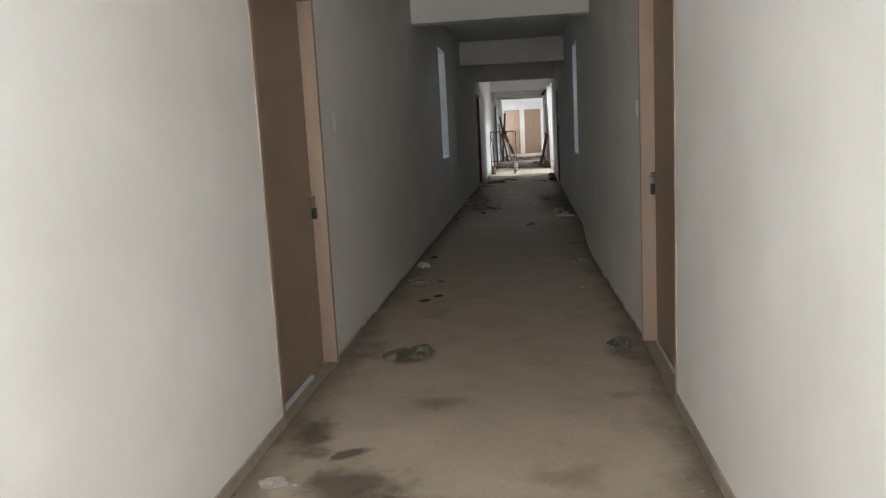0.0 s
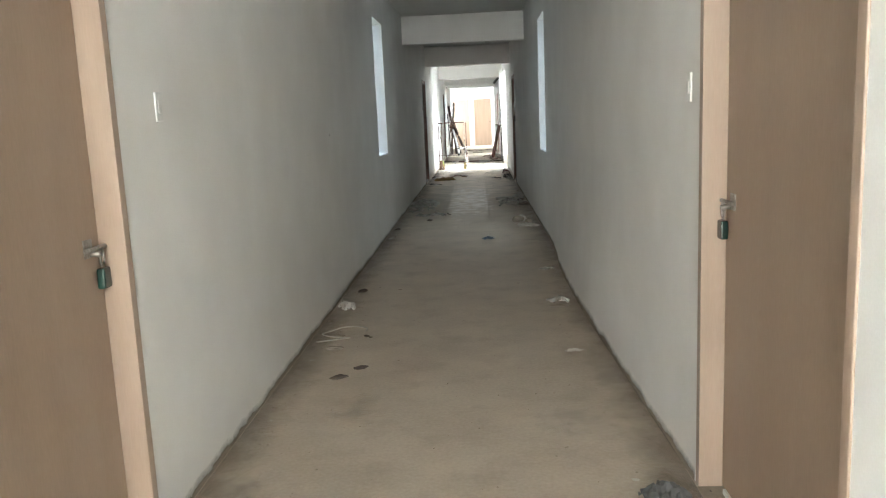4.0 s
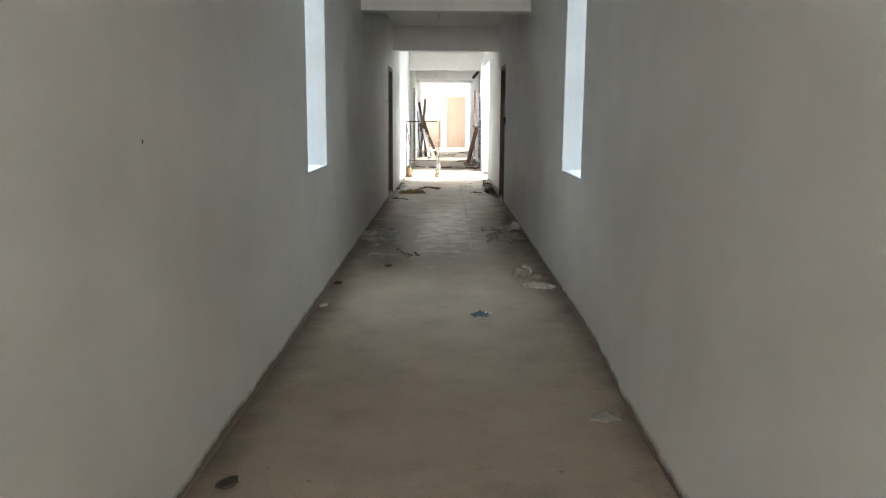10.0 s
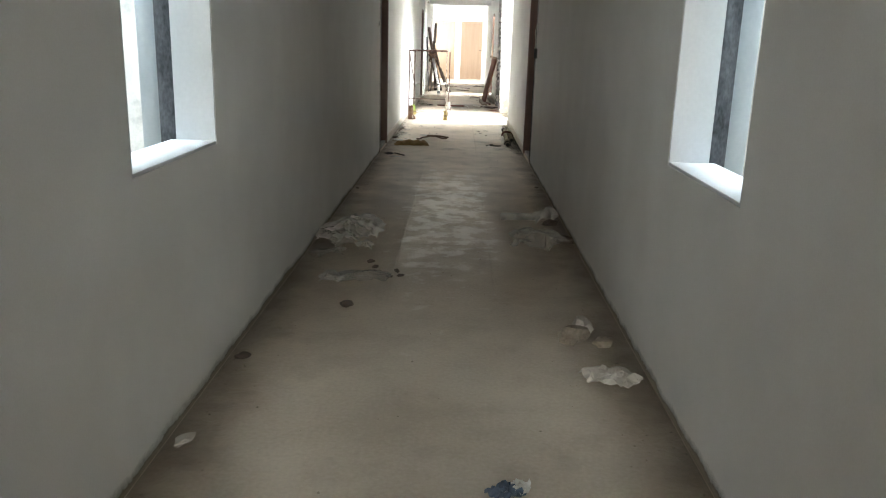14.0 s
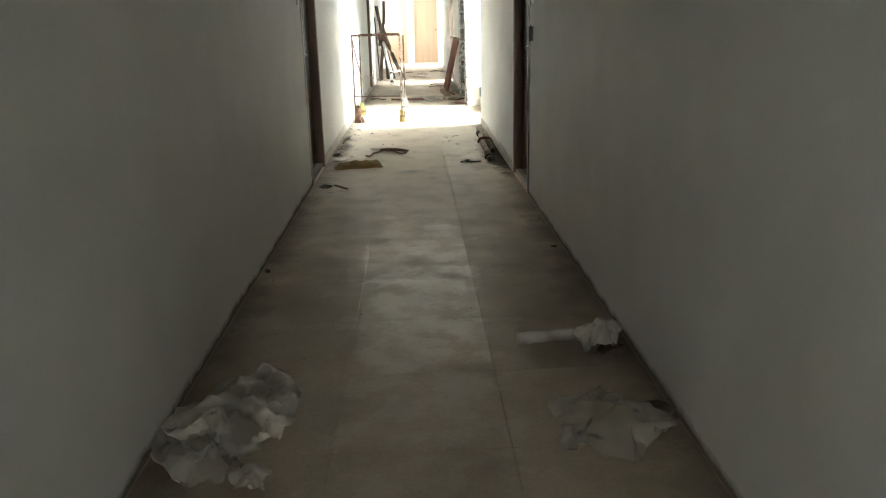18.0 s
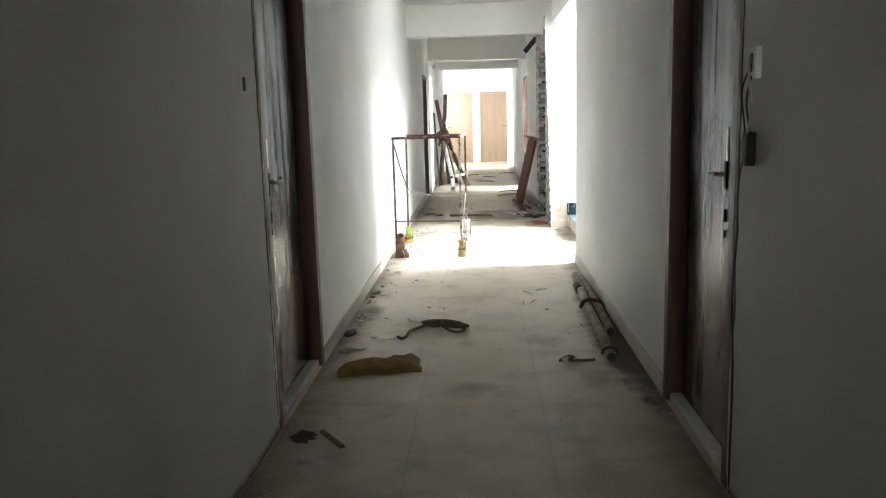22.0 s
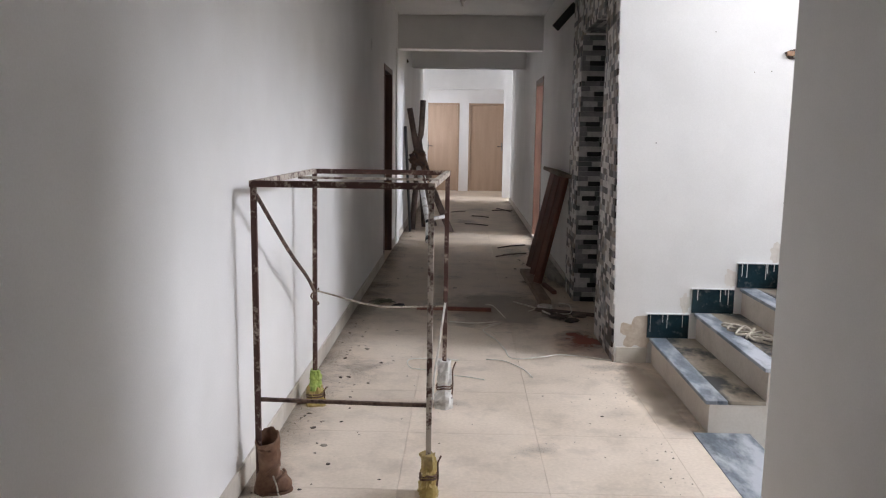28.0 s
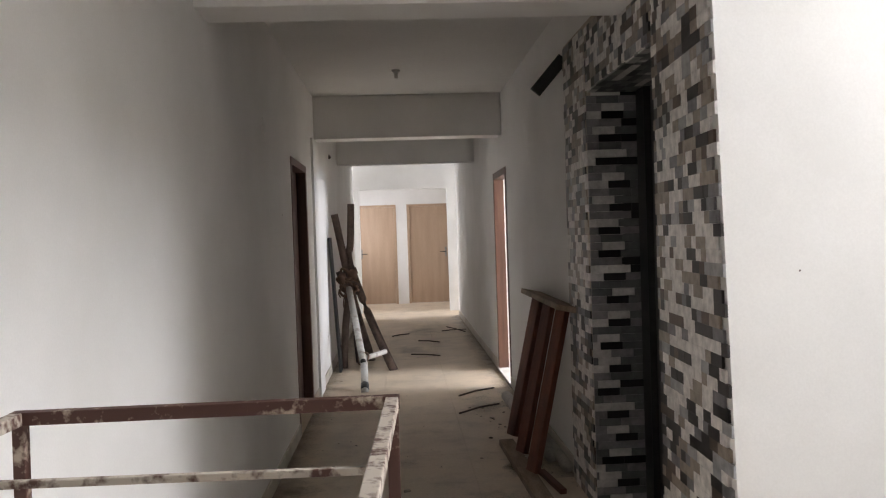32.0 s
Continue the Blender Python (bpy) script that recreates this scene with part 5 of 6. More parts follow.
tagged(tube_part("plastic_strap", curve_points([(-0.95, 3.74, 0.006), (-0.86, 3.77, 0.008), (-0.76, 3.82, 0.006)], 4), 0.005, DULLSTRAP, seg=6), "short pale plastic strap on the floor", "strap", "plastic straps")

BITS = ((-0.77, -0.22, 0.028, 1), (0.768, -0.268, 0.03, 1), (0.77, -0.11, 0.02, 0), (-0.88, 1.2, 0.03, 1), (-0.96, 1.1, 0.05, 0), (-0.92, 1.32, 0.025, 1), (0.80, 1.55, 0.03, 1), (0.865, 1.68, 0.06, 0), (0.74, 1.78, 0.025, 1), (0.63, 1.8, 0.03, 1), (0.41, 2.1, 0.025, 0), (-0.9, 2.47, 0.025, 1), (-0.905, 3.38, 0.03, 1),
        (-0.62, 3.83, 0.03, 0), (-0.9, 4.58, 0.06, 0), (-0.86, 5.17, 0.11, 0), (-0.955, 4.24, 0.07, 0), (-0.65, 3.85, 0.06, 0), (-0.57, 5.2, 0.035, 0), (-0.93, 8.67, 0.09, 0), (-0.93, 7.92, 0.1, 1), (-0.577, 9.42, 0.11, 0), (0.38, 5.3, 0.03, 0), (0.778, 13.16, 0.06, 0), (0.80, 13.9, 0.045, 0), (-0.955, 12.83, 0.06, 0),
        (-0.86, 18.1, 0.06, 1), (-0.94, 17.9, 0.05, 0), (-0.95, 17.6, 0.04, 0), (-0.93, 17.45, 0.045, 0), (-0.81, 18.96, 0.05, 1), (-0.77, 16.86, 0.05, 1), (0.41, 17.54, 0.05, 0), (0.6, 17.1, 0.03, 0), (0.5, 16.9, 0.025, 0), (-0.7, 20.1, 0.05, 0), (-0.75, 20.3, 0.06, 0), (-0.72, 20.6, 0.04, 0),
        (-0.66, 21.2, 0.06, 0), (-0.83, 21.3, 0.05, 0), (-0.75, 21.9, 0.07, 0), (-0.6, 22.4, 0.05, 0), (-0.2, 24.0, 0.1, 0), (0.62, 22.85, 0.07, 0), (0.72, 22.8, 0.09, 0), (0.55, 22.4, 0.03, 1), (0.3, 24.6, 0.06, 0), (0.42, 25.1, 0.08, 0), (0.5, 25.7, 0.1, 0), (0.35, 26.1, 0.06, 0), (-0.85, 27.6, 0.06, 0), (-0.62, 28.4, 0.05, 0))
for k, (x, y, d, pale) in enumerate(BITS):
    d *= 0.55 if y > 19.5 else 0.85
    lump("rubble_bit", (x, y), (d, d * 0.72, d * 0.3), 40 * k, PAPER if pale else (DARKBIT if k % 2 else STONEBIT), "small pale chip on the dusty floor" if pale else "small dark clod of mortar on the dusty floor", "rubble", 100 + k, "rubble bits")

rnd = random.Random(31)
for k in range(104):
    if k >= 64:
        x, y = -0.97 + abs(rnd.gauss(0, 0.16)), rnd.uniform(16.6, 22.6)
    elif k < 30:
        x, y = -0.96 + abs(rnd.gauss(0, 0.22)), rnd.uniform(19.7, 25.2)
    elif k < 48:
        x, y = 0.76 - abs(rnd.gauss(0, 0.2)), rnd.uniform(22.3, 26.8)
    else:
        x, y = rnd.uniform(-0.6, 0.6), rnd.uniform(17.2, 30.0)
    d = rnd.choice((0.012, 0.016, 0.02, 0.03))
    lump("rubble_bit", (x, y), (d, d * 0.7, d * 0.3), 37 * k, DARKBIT if k % 4 else STONEBIT, "small dark clod of mortar on the dusty floor", "rubble", 500 + k, "rubble bits")

# ---- round the windows and beyond ----
BLUEFOIL = mat("blue_foil", (0.02, 0.035, 0.06), (0.09, 0.14, 0.21), 0.3, 12, 60, 0.3)
crumpled("foil_wrapper", (0.17, 7.66), 0.12, 0.09, 0.045, 15, BLUEFOIL, "crumpled dark blue foil wrapper on the floor", "wrapper", 22, 14, 3.0, 0.45)
crumpled("foil_wrapper", (0.215, 7.69), 0.08, 0.07, 0.04, 60, WRAP, "crumpled pale foil wrapper on the floor", "wrapper", 23, 12, 3.0, 0.45)
crumpled("cement_bag_scrap", (0.67, 8.58), 0.26, 0.19, 0.06, -12, PAPER, "torn stiff grey bag scrap by the wall", "bag scrap", 25, 10, 1.6, 0.25, group="bag scraps")
lump("mortar_lump", (0.56, 9.0), (0.15, 0.11, 0.1), 25, STONEBIT, "grey broken mortar lump by the wall", "mortar lump", 26, "mortar lumps")
lump("mortar_lump", (0.62, 9.12), (0.13, 0.09, 0.11), 70, PAPER, "pale broken mortar lump by the wall", "mortar lump", 27, "mortar lumps")
lump("mortar_lump", (0.7, 8.95), (0.09, 0.07, 0.06), 10, STONEBIT, "grey broken mortar lump by the wall", "mortar lump", 28, "mortar lumps")
crumpled("plastic_bag", (-0.72, 10.98), 0.46, 0.62, 0.17, 12, FILMY2, "crumpled cloudy plastic bag lying by the wall", "plastic bag", 31, 22, 3.2, 0.4, group="plastic bags")
crumpled("plastic_bag", (-0.83, 10.75), 0.24, 0.4, 0.12, 40, FILMY, "crumpled clear plastic bag by the wall", "plastic bag", 36, 18, 3.0, 0.4, group="plastic bags")
crumpled("plastic_bag", (-0.62, 10.62), 0.13, 0.13, 0.06, 0, FILMY2, "small crumpled white plastic bag", "plastic bag", 32, 12, 2.4, 0.45, group="plastic bags")
crumpled("plastic_film", (-0.56, 9.92), 0.36, 0.22, 0.05, 8, FILMY, "thin clear plastic film spread on the floor", "plastic film", 33, 20, 3.4, 0.5)
crumpled("plastic_film", (-0.84, 10.42), 0.24, 0.16, 0.05, 30, FILMY, "thin clear plastic film spread on the floor", "plastic film", 34, 16, 3.0, 0.5)
crumpled("plastic_film", (-0.74, 9.86), 0.17, 0.15, 0.06, 0, FILMY2, "thin clear plastic film spread on the floor", "plastic film", 38, 14, 3.0, 0.5)
for k, (x, y) in enumerate(((-0.545, 10.26), (-0.5, 10.16), (-0.36, 10.07), (-0.40, 9.96), (-0.33, 9.99))):
    lump("burnt_scrap", (x, y), (0.055, 0.04, 0.025), 50 * k, DARKBIT, "dark burnt scrap among the plastic", "scrap", 200 + k, "burnt scraps")
crumpled("plastic_bag", (0.56, 10.85), 0.4, 0.46, 0.14, -20, FILMY, "crumpled clear plastic bag by the wall", "plastic bag", 41, 20, 3.0, 0.4, group="plastic bags")
crumpled("plastic_bag", (0.70, 11.6), 0.2, 0.3, 0.14, -10, FILMY2, "crumpled cloudy plastic bag by the wall", "plastic bag", 42, 16, 2.6, 0.4, group="plastic bags")
lump("burnt_scrap", (0.735, 11.52), (0.12, 0.09, 0.06), 10, DARKBIT, "dark burnt scrap among the plastic", "scrap", 210, "burnt scraps")
lump("burnt_scrap", (0.76, 10.95), (0.16, 0.1, 0.06), 10, DARKBIT, "dark burnt scrap among the plastic", "scrap", 211, "burnt scraps")
bottle = empty("plastic_tube", (0.49, 11.65, 0.03), "rolled cloudy plastic tube lying on the floor", "plastic tube", "", -82)
tube_part("roll", [(0, -0.14, 0), (0, -0.05, 0.004), (0, 0.06, 0.002), (0, 0.14, 0)], 0.028, FILMY2, bottle, "", 14)
tube_part("collar", [(0, 0.13, 0), (0, 0.145, 0)], 0.03, STRAP, bottle, "", 14)

# ---- by the second doors ----
sack = empty("sack", (-0.655, 16.22, 0), "folded olive-brown woven sack on the floor", "sack", "", 9)
bm = bmesh.new()
n, mrows = 22, 9
grid = []
for i in range(n + 1):
    row = []
    for j in range(mrows + 1):
        u, v = i / n * 2 - 1, j / mrows * 2 - 1
        edge = 1 + 0.12 * noise.noise(Vector((u * 2, v, 3)))
        h = 0.085 * max(0, 1 - v * v) ** 0.6 * (0.7 + 0.5 * noise.noise(Vector((u * 3, v * 2, 8)))) * max(0.12, 1 - abs(u) ** 6)
        row.append(bm.verts.new((u * 0.235 * edge, v * 0.11 * (1 + 0.25 * u) * edge + 0.03 * u, max(0.002, h) + 0.002)))
    grid.append(row)
for i in range(n):
    for j in range(mrows):
        bm.faces.new((grid[i][j], grid[i + 1][j], grid[i + 1][j + 1], grid[i][j + 1]))
part("sack_body", bm, SACK, sack, "", True).modifiers.new("thickness", "SOLIDIFY").thickness = 0.004
rnd = random.Random(5)
pts = [(-0.61, 16.84, 0.012), (-0.58, 16.80, 0.012), (-0.555, 16.86, 0.012), (-0.54, 16.98, 0.012), (-0.46, 17.1, 0.014), (-0.40, 17.2, 0.02), (-0.33, 17.16, 0.025), (-0.36, 17.02, 0.03), (-0.45, 17.04, 0.035), (-0.43, 17.14, 0.03), (-0.3, 17.1, 0.025), (-0.22, 17.05, 0.02), (-0.18, 16.98, 0.014), (-0.23, 16.93, 0.012), (-0.29, 16.97, 0.02), (-0.34, 17.08, 0.03), (-0.27, 17.16, 0.02), (-0.2, 17.13, 0.014), (-0.16, 17.05, 0.02), (-0.25, 17.0, 0.03), (-0.38, 17.05, 0.035), (-0.47, 17.12, 0.03), (-0.41, 17.19, 0.025), (-0.3, 17.2, 0.02), (-0.21, 17.17, 0.012)]
tagged(tube_part("rope", curve_points(pts, 5), 0.0095, ROPE), "coiled dark brown rope on the floor", "rope")


def shard(x, y, w, l, a, material, label, seed, tip=0.0):
    """A thin flake with a broken outline, flat on the floor or tipped on its edge."""
    r = random.Random(seed)
    bm = bmesh.new()
    rim = [(w / 2 * math.cos(b) * r.uniform(0.75, 1.1), l / 2 * math.sin(b) * r.uniform(0.75, 1.1)) for b in (0.3, 1.1, 2.0, 2.9, 3.9, 4.7, 5.6)]
    low, high = [bm.verts.new((u, v, 0)) for u, v in rim], [bm.verts.new((u * 0.97, v * 0.97, 0.008)) for u, v in rim]
    bm.faces.new(low[::-1])
    bm.faces.new(high)
    for k in range(7):
        bm.faces.new((low[k], low[(k + 1) % 7], high[(k + 1) % 7], high[k]))
    ob = part("tile_shard", bm, material)
    ob.matrix_world = pose(x, y, 0.001 + abs(math.sin(radians(tip))) * w / 2, 0, tip, a)
    return tagged(ob, label, "shard", "shards")


shard(-0.86, 16.63, 0.17, 0.11, -18, STONE, "broken white tile shard by the wall", 61, 6)
shard(-0.77, 16.87, 0.05, 0.04, 30, STONE, "small broken white tile shard by the wall", 62)
shard(-0.91, 16.54, 0.1, 0.08, 40, STONEBIT, "broken grey tile shard by the wall", 63, 5)
shard(-0.91, 17.27, 0.06, 0.05, 10, STONE, "small broken white tile shard by the wall", 64)
shard(-0.83, 19.02, 0.07, 0.06, 20, STONE, "small broken white tile shard by the wall", 65, 8)
shard(-0.5, 17.28, 0.19, 0.13, 5, STONE, "broken white tile shard beside the rope", 66, 4)
lump("mortar_lump", (-0.92, 18.17), (0.08, 0.07, 0.05), 30, PAPER, "pale lump of dried mortar against the skirting", "mortar", 67, "", 0.3)
for k, (x, y, d) in enumerate(((-0.93, 18.03, 0.05), (-0.91, 18.25, 0.035), (-0.9, 18.42, 0.04), (-0.94, 17.83, 0.035), (-0.945, 19.15, 0.04), (-0.94, 18.79, 0.03), (-0.657, 18.58, 0.02), (-0.63, 18.66, 0.03), (-0.41, 18.58, 0.025), (-0.456, 17.66, 0.03), (-0.945, 17.38, 0.03), (-0.86, 18.6, 0.02))):
    lump("rubble_bit", (x, y), (d, d * 0.7, d * 0.35), 50 * k, DARKBIT, "small dark clod of mortar on the dusty floor", "rubble", 700 + k, "rubble bits")
crumpled("paper_scrap", (-0.78, 15.0), 0.15, 0.11, 0.02, 10, WRAP, "torn pale paper scrap by the wall", "paper", 54, 8, 1.4, 0.3, group="paper scraps")
lump("slipper", (-0.935, 16.93), (0.075, 0.14, 0.045), -20, mat("dark_rubber", (0.03, 0.014, 0.01), (0.07, 0.035, 0.025), 0.6), "small dark brown rubber slipper by the wall", "slipper", 60, "", 0.12)
plank = tagged(box_part("plank_offcut", -0.012, 0.012, -0.11, 0.11, 0, 0.012, POLE, None, "", 0.003), "short dark timber offcut by the wall", "plank")
crumpled("rag", (-0.87, 15.24), 0.1, 0.13, 0.03, 30, DARKBAG, "crumpled dark rag by the wall", "rag", 57, 12, 2.4, 0.5)
plank.matrix_world = pose(-0.74, 15.22, 0, 0, 0, 35)

DIRTYPIPE = mat("dirty_brown_pipe", (0.19, 0.15, 0.115), (0.4, 0.335, 0.265), 0.75, 9, 50, 0.3, dirt=(0.1, 0.075, 0.055), dirt_amount=0.75, dirt_scale=6)
pipes = empty("pipe_bundle", (0.72, 17.4, 0), "two dusty grey pipes tied together along the wall", "pipes")
tube_part("pipe", [(0.02, 1.2, 0.033), (-0.02, 0.2, 0.034), (-0.05, -1.12, 0.033)], 0.031, DIRTYPIPE, pipes, "", 16)
tube_part("pipe_end", [(-0.05, -1.13, 0.033), (-0.05, -1.119, 0.033)], 0.027, BLACKISH, pipes, "dark open pipe end", 16)
tube_part("pipe", [(0.06, 1.1, 0.03), (0.055, 0.2, 0.03), (0.035, -0.56, 0.03)], 0.028, DIRTYPIPE, pipes, "", 16)
tube_part("pipe_end", [(0.035, -0.569, 0.03), (0.035, -0.5595, 0.03)], 0.024, BLACKISH, pipes, "dark open pipe end", 16)
tube_part("rag", curve_points([(-0.085, -1.0, 0.02), (-0.08, -1.03, 0.05), (-0.05, -1.05, 0.068), (-0.015, -1.04, 0.05), (-0.01, -1.08, 0.02)]), 0.011, BLACKISH, pipes, "dark rag at the pipe end", 7)
tube_part("tie", curve_points([(-0.07, 0.12, 0.014), (-0.055, 0.12, 0.06), (-0.01, 0.13, 0.074), (0.06, 0.12, 0.066), (0.095, 0.12, 0.02), (0.06, 0.1, 0.066), (-0.02, 0.1, 0.074), (-0.06, 0.1, 0.04)]), 0.012, mat("red_brown_cloth", (0.06, 0.02, 0.015), (0.13, 0.05, 0.035), 0.9), pipes, "red-brown cloth tie", 7)
tube_part("tape", curve_points([(-0.012, 0.62, 0.034), (-0.011, 0.8, 0.036)], 3), 0.0335, BLACKISH, pipes, "dark dirty tape round the pipe", 14)
tube_part("pipe_sleeve", [(-0.036, -0.55, 0.0335), (-0.043, -0.85, 0.0335)], 0.0325, DIRTYPIPE, pipes, "", 16)
tagged(tube_part("wire_scrap", curve_points([(0.38, 16.31, 0.006), (0.42, 16.37, 0.01), (0.46, 16.34, 0.02), (0.43, 16.28, 0.02), (0.49, 16.3, 0.01), (0.58, 16.32, 0.006)]), 0.009, DARKBIT), "bent dark wire scrap on the floor", "wire")
crumpled("foil_scrap", (0.44, 16.33), 0.11, 0.09, 0.03, 0, WRAP, "crumpled pale foil scrap on the floor", "foil", 62, 10, 2.2, 0.4)
for k, (x, y, a) in enumerate(((0.25, 17.75, 80), (0.33, 17.8, 20), (0.3, 18.1, 65), (0.42, 18.2, 10))):
    tagged(tube_part("twig", [(x - 0.05 * math.cos(a), y - 0.05 * math.sin(a), 0.004), (x, y + 0.01, 0.006), (x + 0.05 * math.cos(a), y + 0.05 * math.sin(a), 0.004)], 0.003, POLE, seg=5), "thin dark twig on the floor", "twig", "twigs")

# ---- lobby floor ----


def strap(pts, label="long pale plastic strap curling over the floor", r=0.0038):
    return tagged(tube_part("plastic_strap", curve_points(pts, 5), r, STRAP, seg=5), label, "strap", "plastic straps")


strap([(0.06, 22.62, 0.006), (0.16, 22.68, 0.006), (0.02, 22.45, 0.012), (0.1, 22.2, 0.006), (0.15, 21.95, 0.006), (0.17, 21.78, 0.006), (0.24, 21.72, 0.012), (0.4, 21.76, 0.02), (0.5, 21.85, 0.008), (0.7, 21.8, 0.006), (0.9, 21.7, 0.006)])
strap([(-0.15, 21.68, 0.006), (-0.35, 21.7, 0.008), (-0.46, 21.62, 0.02), (-0.44, 21.5, 0.008), (-0.34, 21.47, 0.006)])
strap([(0.02, 21.72, 0.006), (0.14, 21.68, 0.006), (0.24, 21.5, 0.01), (0.28, 21.36, 0.006)])
strap([(-0.22, 21.38, 0.006), (-0.1, 21.34, 0.008), (0.0, 21.3, 0.006)], "short pale plastic strap on the floor")
strap([(-0.23, 22.7, 0.006), (-0.05, 22.66, 0.008), (0.12, 22.72, 0.006)], "short pale plastic strap on the floor")
strap([(0.2, 22.85, 0.006), (0.12, 23.2, 0.02), (0.06, 23.3, 0.008)], "short pale plastic strap on the floor")
strap([(0.3, 23.45, 0.006), (0.46, 23.2, 0.012), (0.56, 23.0, 0.006)], "short pale plastic strap on the floor", 0.007)
strap([(0.4, 23.1, 0.006), (0.55, 23.3, 0.006), (0.62, 23.05, 0.006), (0.72, 23.0, 0.02), (0.74, 23.25, 0.03), (0.68, 23.4, 0.01)])
tagged(box_part("steel_bar", -0.3, 0.3, -0.016, 0.016, 0, 0.03, REDWOOD, None, "", 0.003), "short red-brown bar lying on the floor", "bar").matrix_world = pose(-0.2, 23.1, 0, 0, 0, -3)
disc = empty("disc", (0.545, 23.26, 0), "round white plastic lid on the floor", "lid")
tube_part("lid", [(0, 0, 0), (0, 0, 0.02)], 0.062, WRAP, disc, "", 22)
tube_part("rim", [(0, 0, 0.02), (0, 0, 0.026)], 0.05, PAPER, disc, "", 22)
crumpled("bag_scrap", (-0.8, 23.35), 0.22, 0.17, 0.035, 25, GREENBAG, "crumpled dirty green bag scrap by the wall", "bag scrap", 91, 14, 2.2, 0.45, group="bag scraps")
crumpled("bag_scrap", (-0.66, 23.2), 0.14, 0.1, 0.03, 60, DARKBAG, "crumpled dark bag scrap on the floor", "bag scrap", 92, 12, 2.4, 0.45, group="bag scraps")
bm = bmesh.new()
add_crumple(bm, 0.62, 0.95, 0.003, 77, 14, 1.0, 0.2)
stain = part("red_stain", bm, REDSTAIN)
stain.matrix_world = pose(0.68, 22.2, 0.0005)
tagged(stain, "faded red powder stain on the floor", "stain", kind="structure")

# ---- red-brown rack leaning by the lift ----
rack = empty("wooden_rack", (0.72, 24.55, 0), "red-brown wooden rack leaning on the wall", "rack")
for k, y in enumerate((-0.45, -0.02, 0.42)):
    a, b = Vector((-0.16, y, 0.05)), Vector((0.075, y + 0.1, 1.03))
    m = Matrix.Translation((a + b) / 2) @ (b - a).to_track_quat("Z", "Y").to_matrix().to_4x4()
    bm = bmesh.new()
    h = (b - a).length / 2
    add_box(bm, -0.05, 0.05, -0.02, 0.02, -h, h, 0.004, m)
    part("upright", bm, REDWOOD, rack)
bm = bmesh.new()
add_box(bm, -0.085, 0.085, -0.62, 0.72, -0.017, 0.017, 0.005, pose(0.06, -0.02, 1.045, 0, 12, 0))
part("top_board", bm, WOOD, rack, "weathered brown top board")
plank = tagged(box_part("base_plank", -0.05, 0.05, -0.85, 0.7, 0, 0.045, WOOD, None, "", 0.006), "weathered grey plank under the rack", "plank")
plank.matrix_world = pose(0.53, 24.2, 0, 0, 0, 2)
tagged(tube_part("pipe", [(0.70, 26.3, 0.05), (0.735, 24.42, 0.05)], 0.045, PALEPOLE, seg=14), "dusty grey pipe lying along the wall", "pipe", "lying pipes")
tagged(tube_part("pipe", [(0.785, 26.2, 0.04), (0.795, 24.2, 0.04)], 0.036, PALEPOLE, seg=14), "dusty grey pipe lying along the wall", "pipe", "lying pipes")
tagged(box_part("timber_offcut", -0.02, 0.02, -0.2, 0.2, 0, 0.03, REDWOOD, None, "", 0.004), "red-brown timber offcut behind the rack", "timber").matrix_world = pose(0.66, 24.02, 0, 0, 0, 8)
tagged(box_part("timber_offcut", -0.03, 0.03, -0.3, 0.3, 0, 0.02, POLE, None, "", 0.004), "dark timber offcut at the lift opening", "timber").matrix_world = pose(0.74, 23.05, 0, 0, 0, 70)
for k, (x, y) in enumerate(((0.6, 22.9), (0.7, 22.78), (0.78, 22.95))):
    lump("rubble_bit", (x, y), (0.13, 0.1, 0.035), 60 * k, DARKBIT, "small dark clod of mortar on the dusty floor", "rubble", 300 + k, "rubble bits")

# ---- tied poles beyond ----
PALEPIPE = mat("pale_painted_pipe", (0.42, 0.4, 0.37), (0.64, 0.62, 0.58), 0.5, 8, 50, 0.2, dirt=(0.16, 0.11, 0.08), dirt_amount=0.8, dirt_scale=8)
trestle = empty("pole_trestle", (-0.72, 28.6, 0), "dark wooden poles tied into a trestle against the wall", "trestle")
tube_part("pole", curve_points([(-0.225, 0.0, 1.765), (-0.16, 0.01, 1.4), (-0.09, 0.0, 1.0), (-0.03, 0.1, 0.5), (0.0, 0.2, 0.0)], 3), 0.042, POLE, trestle, "", 9, True, 0.046)
tube_part("pole", curve_points([(-0.03, 0.02, 1.88), (-0.055, 0.02, 1.4), (-0.085, 0.04, 1.3), (-0.06, 0.0, 1.05), (-0.13, -0.1, 0.5), (-0.16, -0.2, 0.0)], 3), 0.042, POLE, trestle, "", 9, True, 0.042)
tube_part("pole", curve_points([(-0.06, 0.0, 1.15), (0.07, 0.05, 0.75), (0.22, -0.2, 0.4), (0.41, -0.45, 0.0)], 3), 0.045, POLE, trestle, "", 9, True, 0.05)
tube_part("pole", curve_points([(-0.08, 0.0, 0.95), (0.02, 0.08, 0.5), (0.14, 0.3, 0.0)], 3), 0.046, POLE, trestle, "", 9)
tube_part("pole", curve_points([(-0.2, 0.0, 1.1), (-0.14, 0.0, 0.95), (-0.06, 0.02, 0.82)], 3), 0.035, POLE, trestle, "", 9)
tube_part("pipe_leg", [(-0.08, -0.08, 0.9), (0.02, -0.65, 0.55), (0.11, -1.2, 0.24)], 0.037, PALEPIPE, trestle, "pale grey pipe leg", 12)
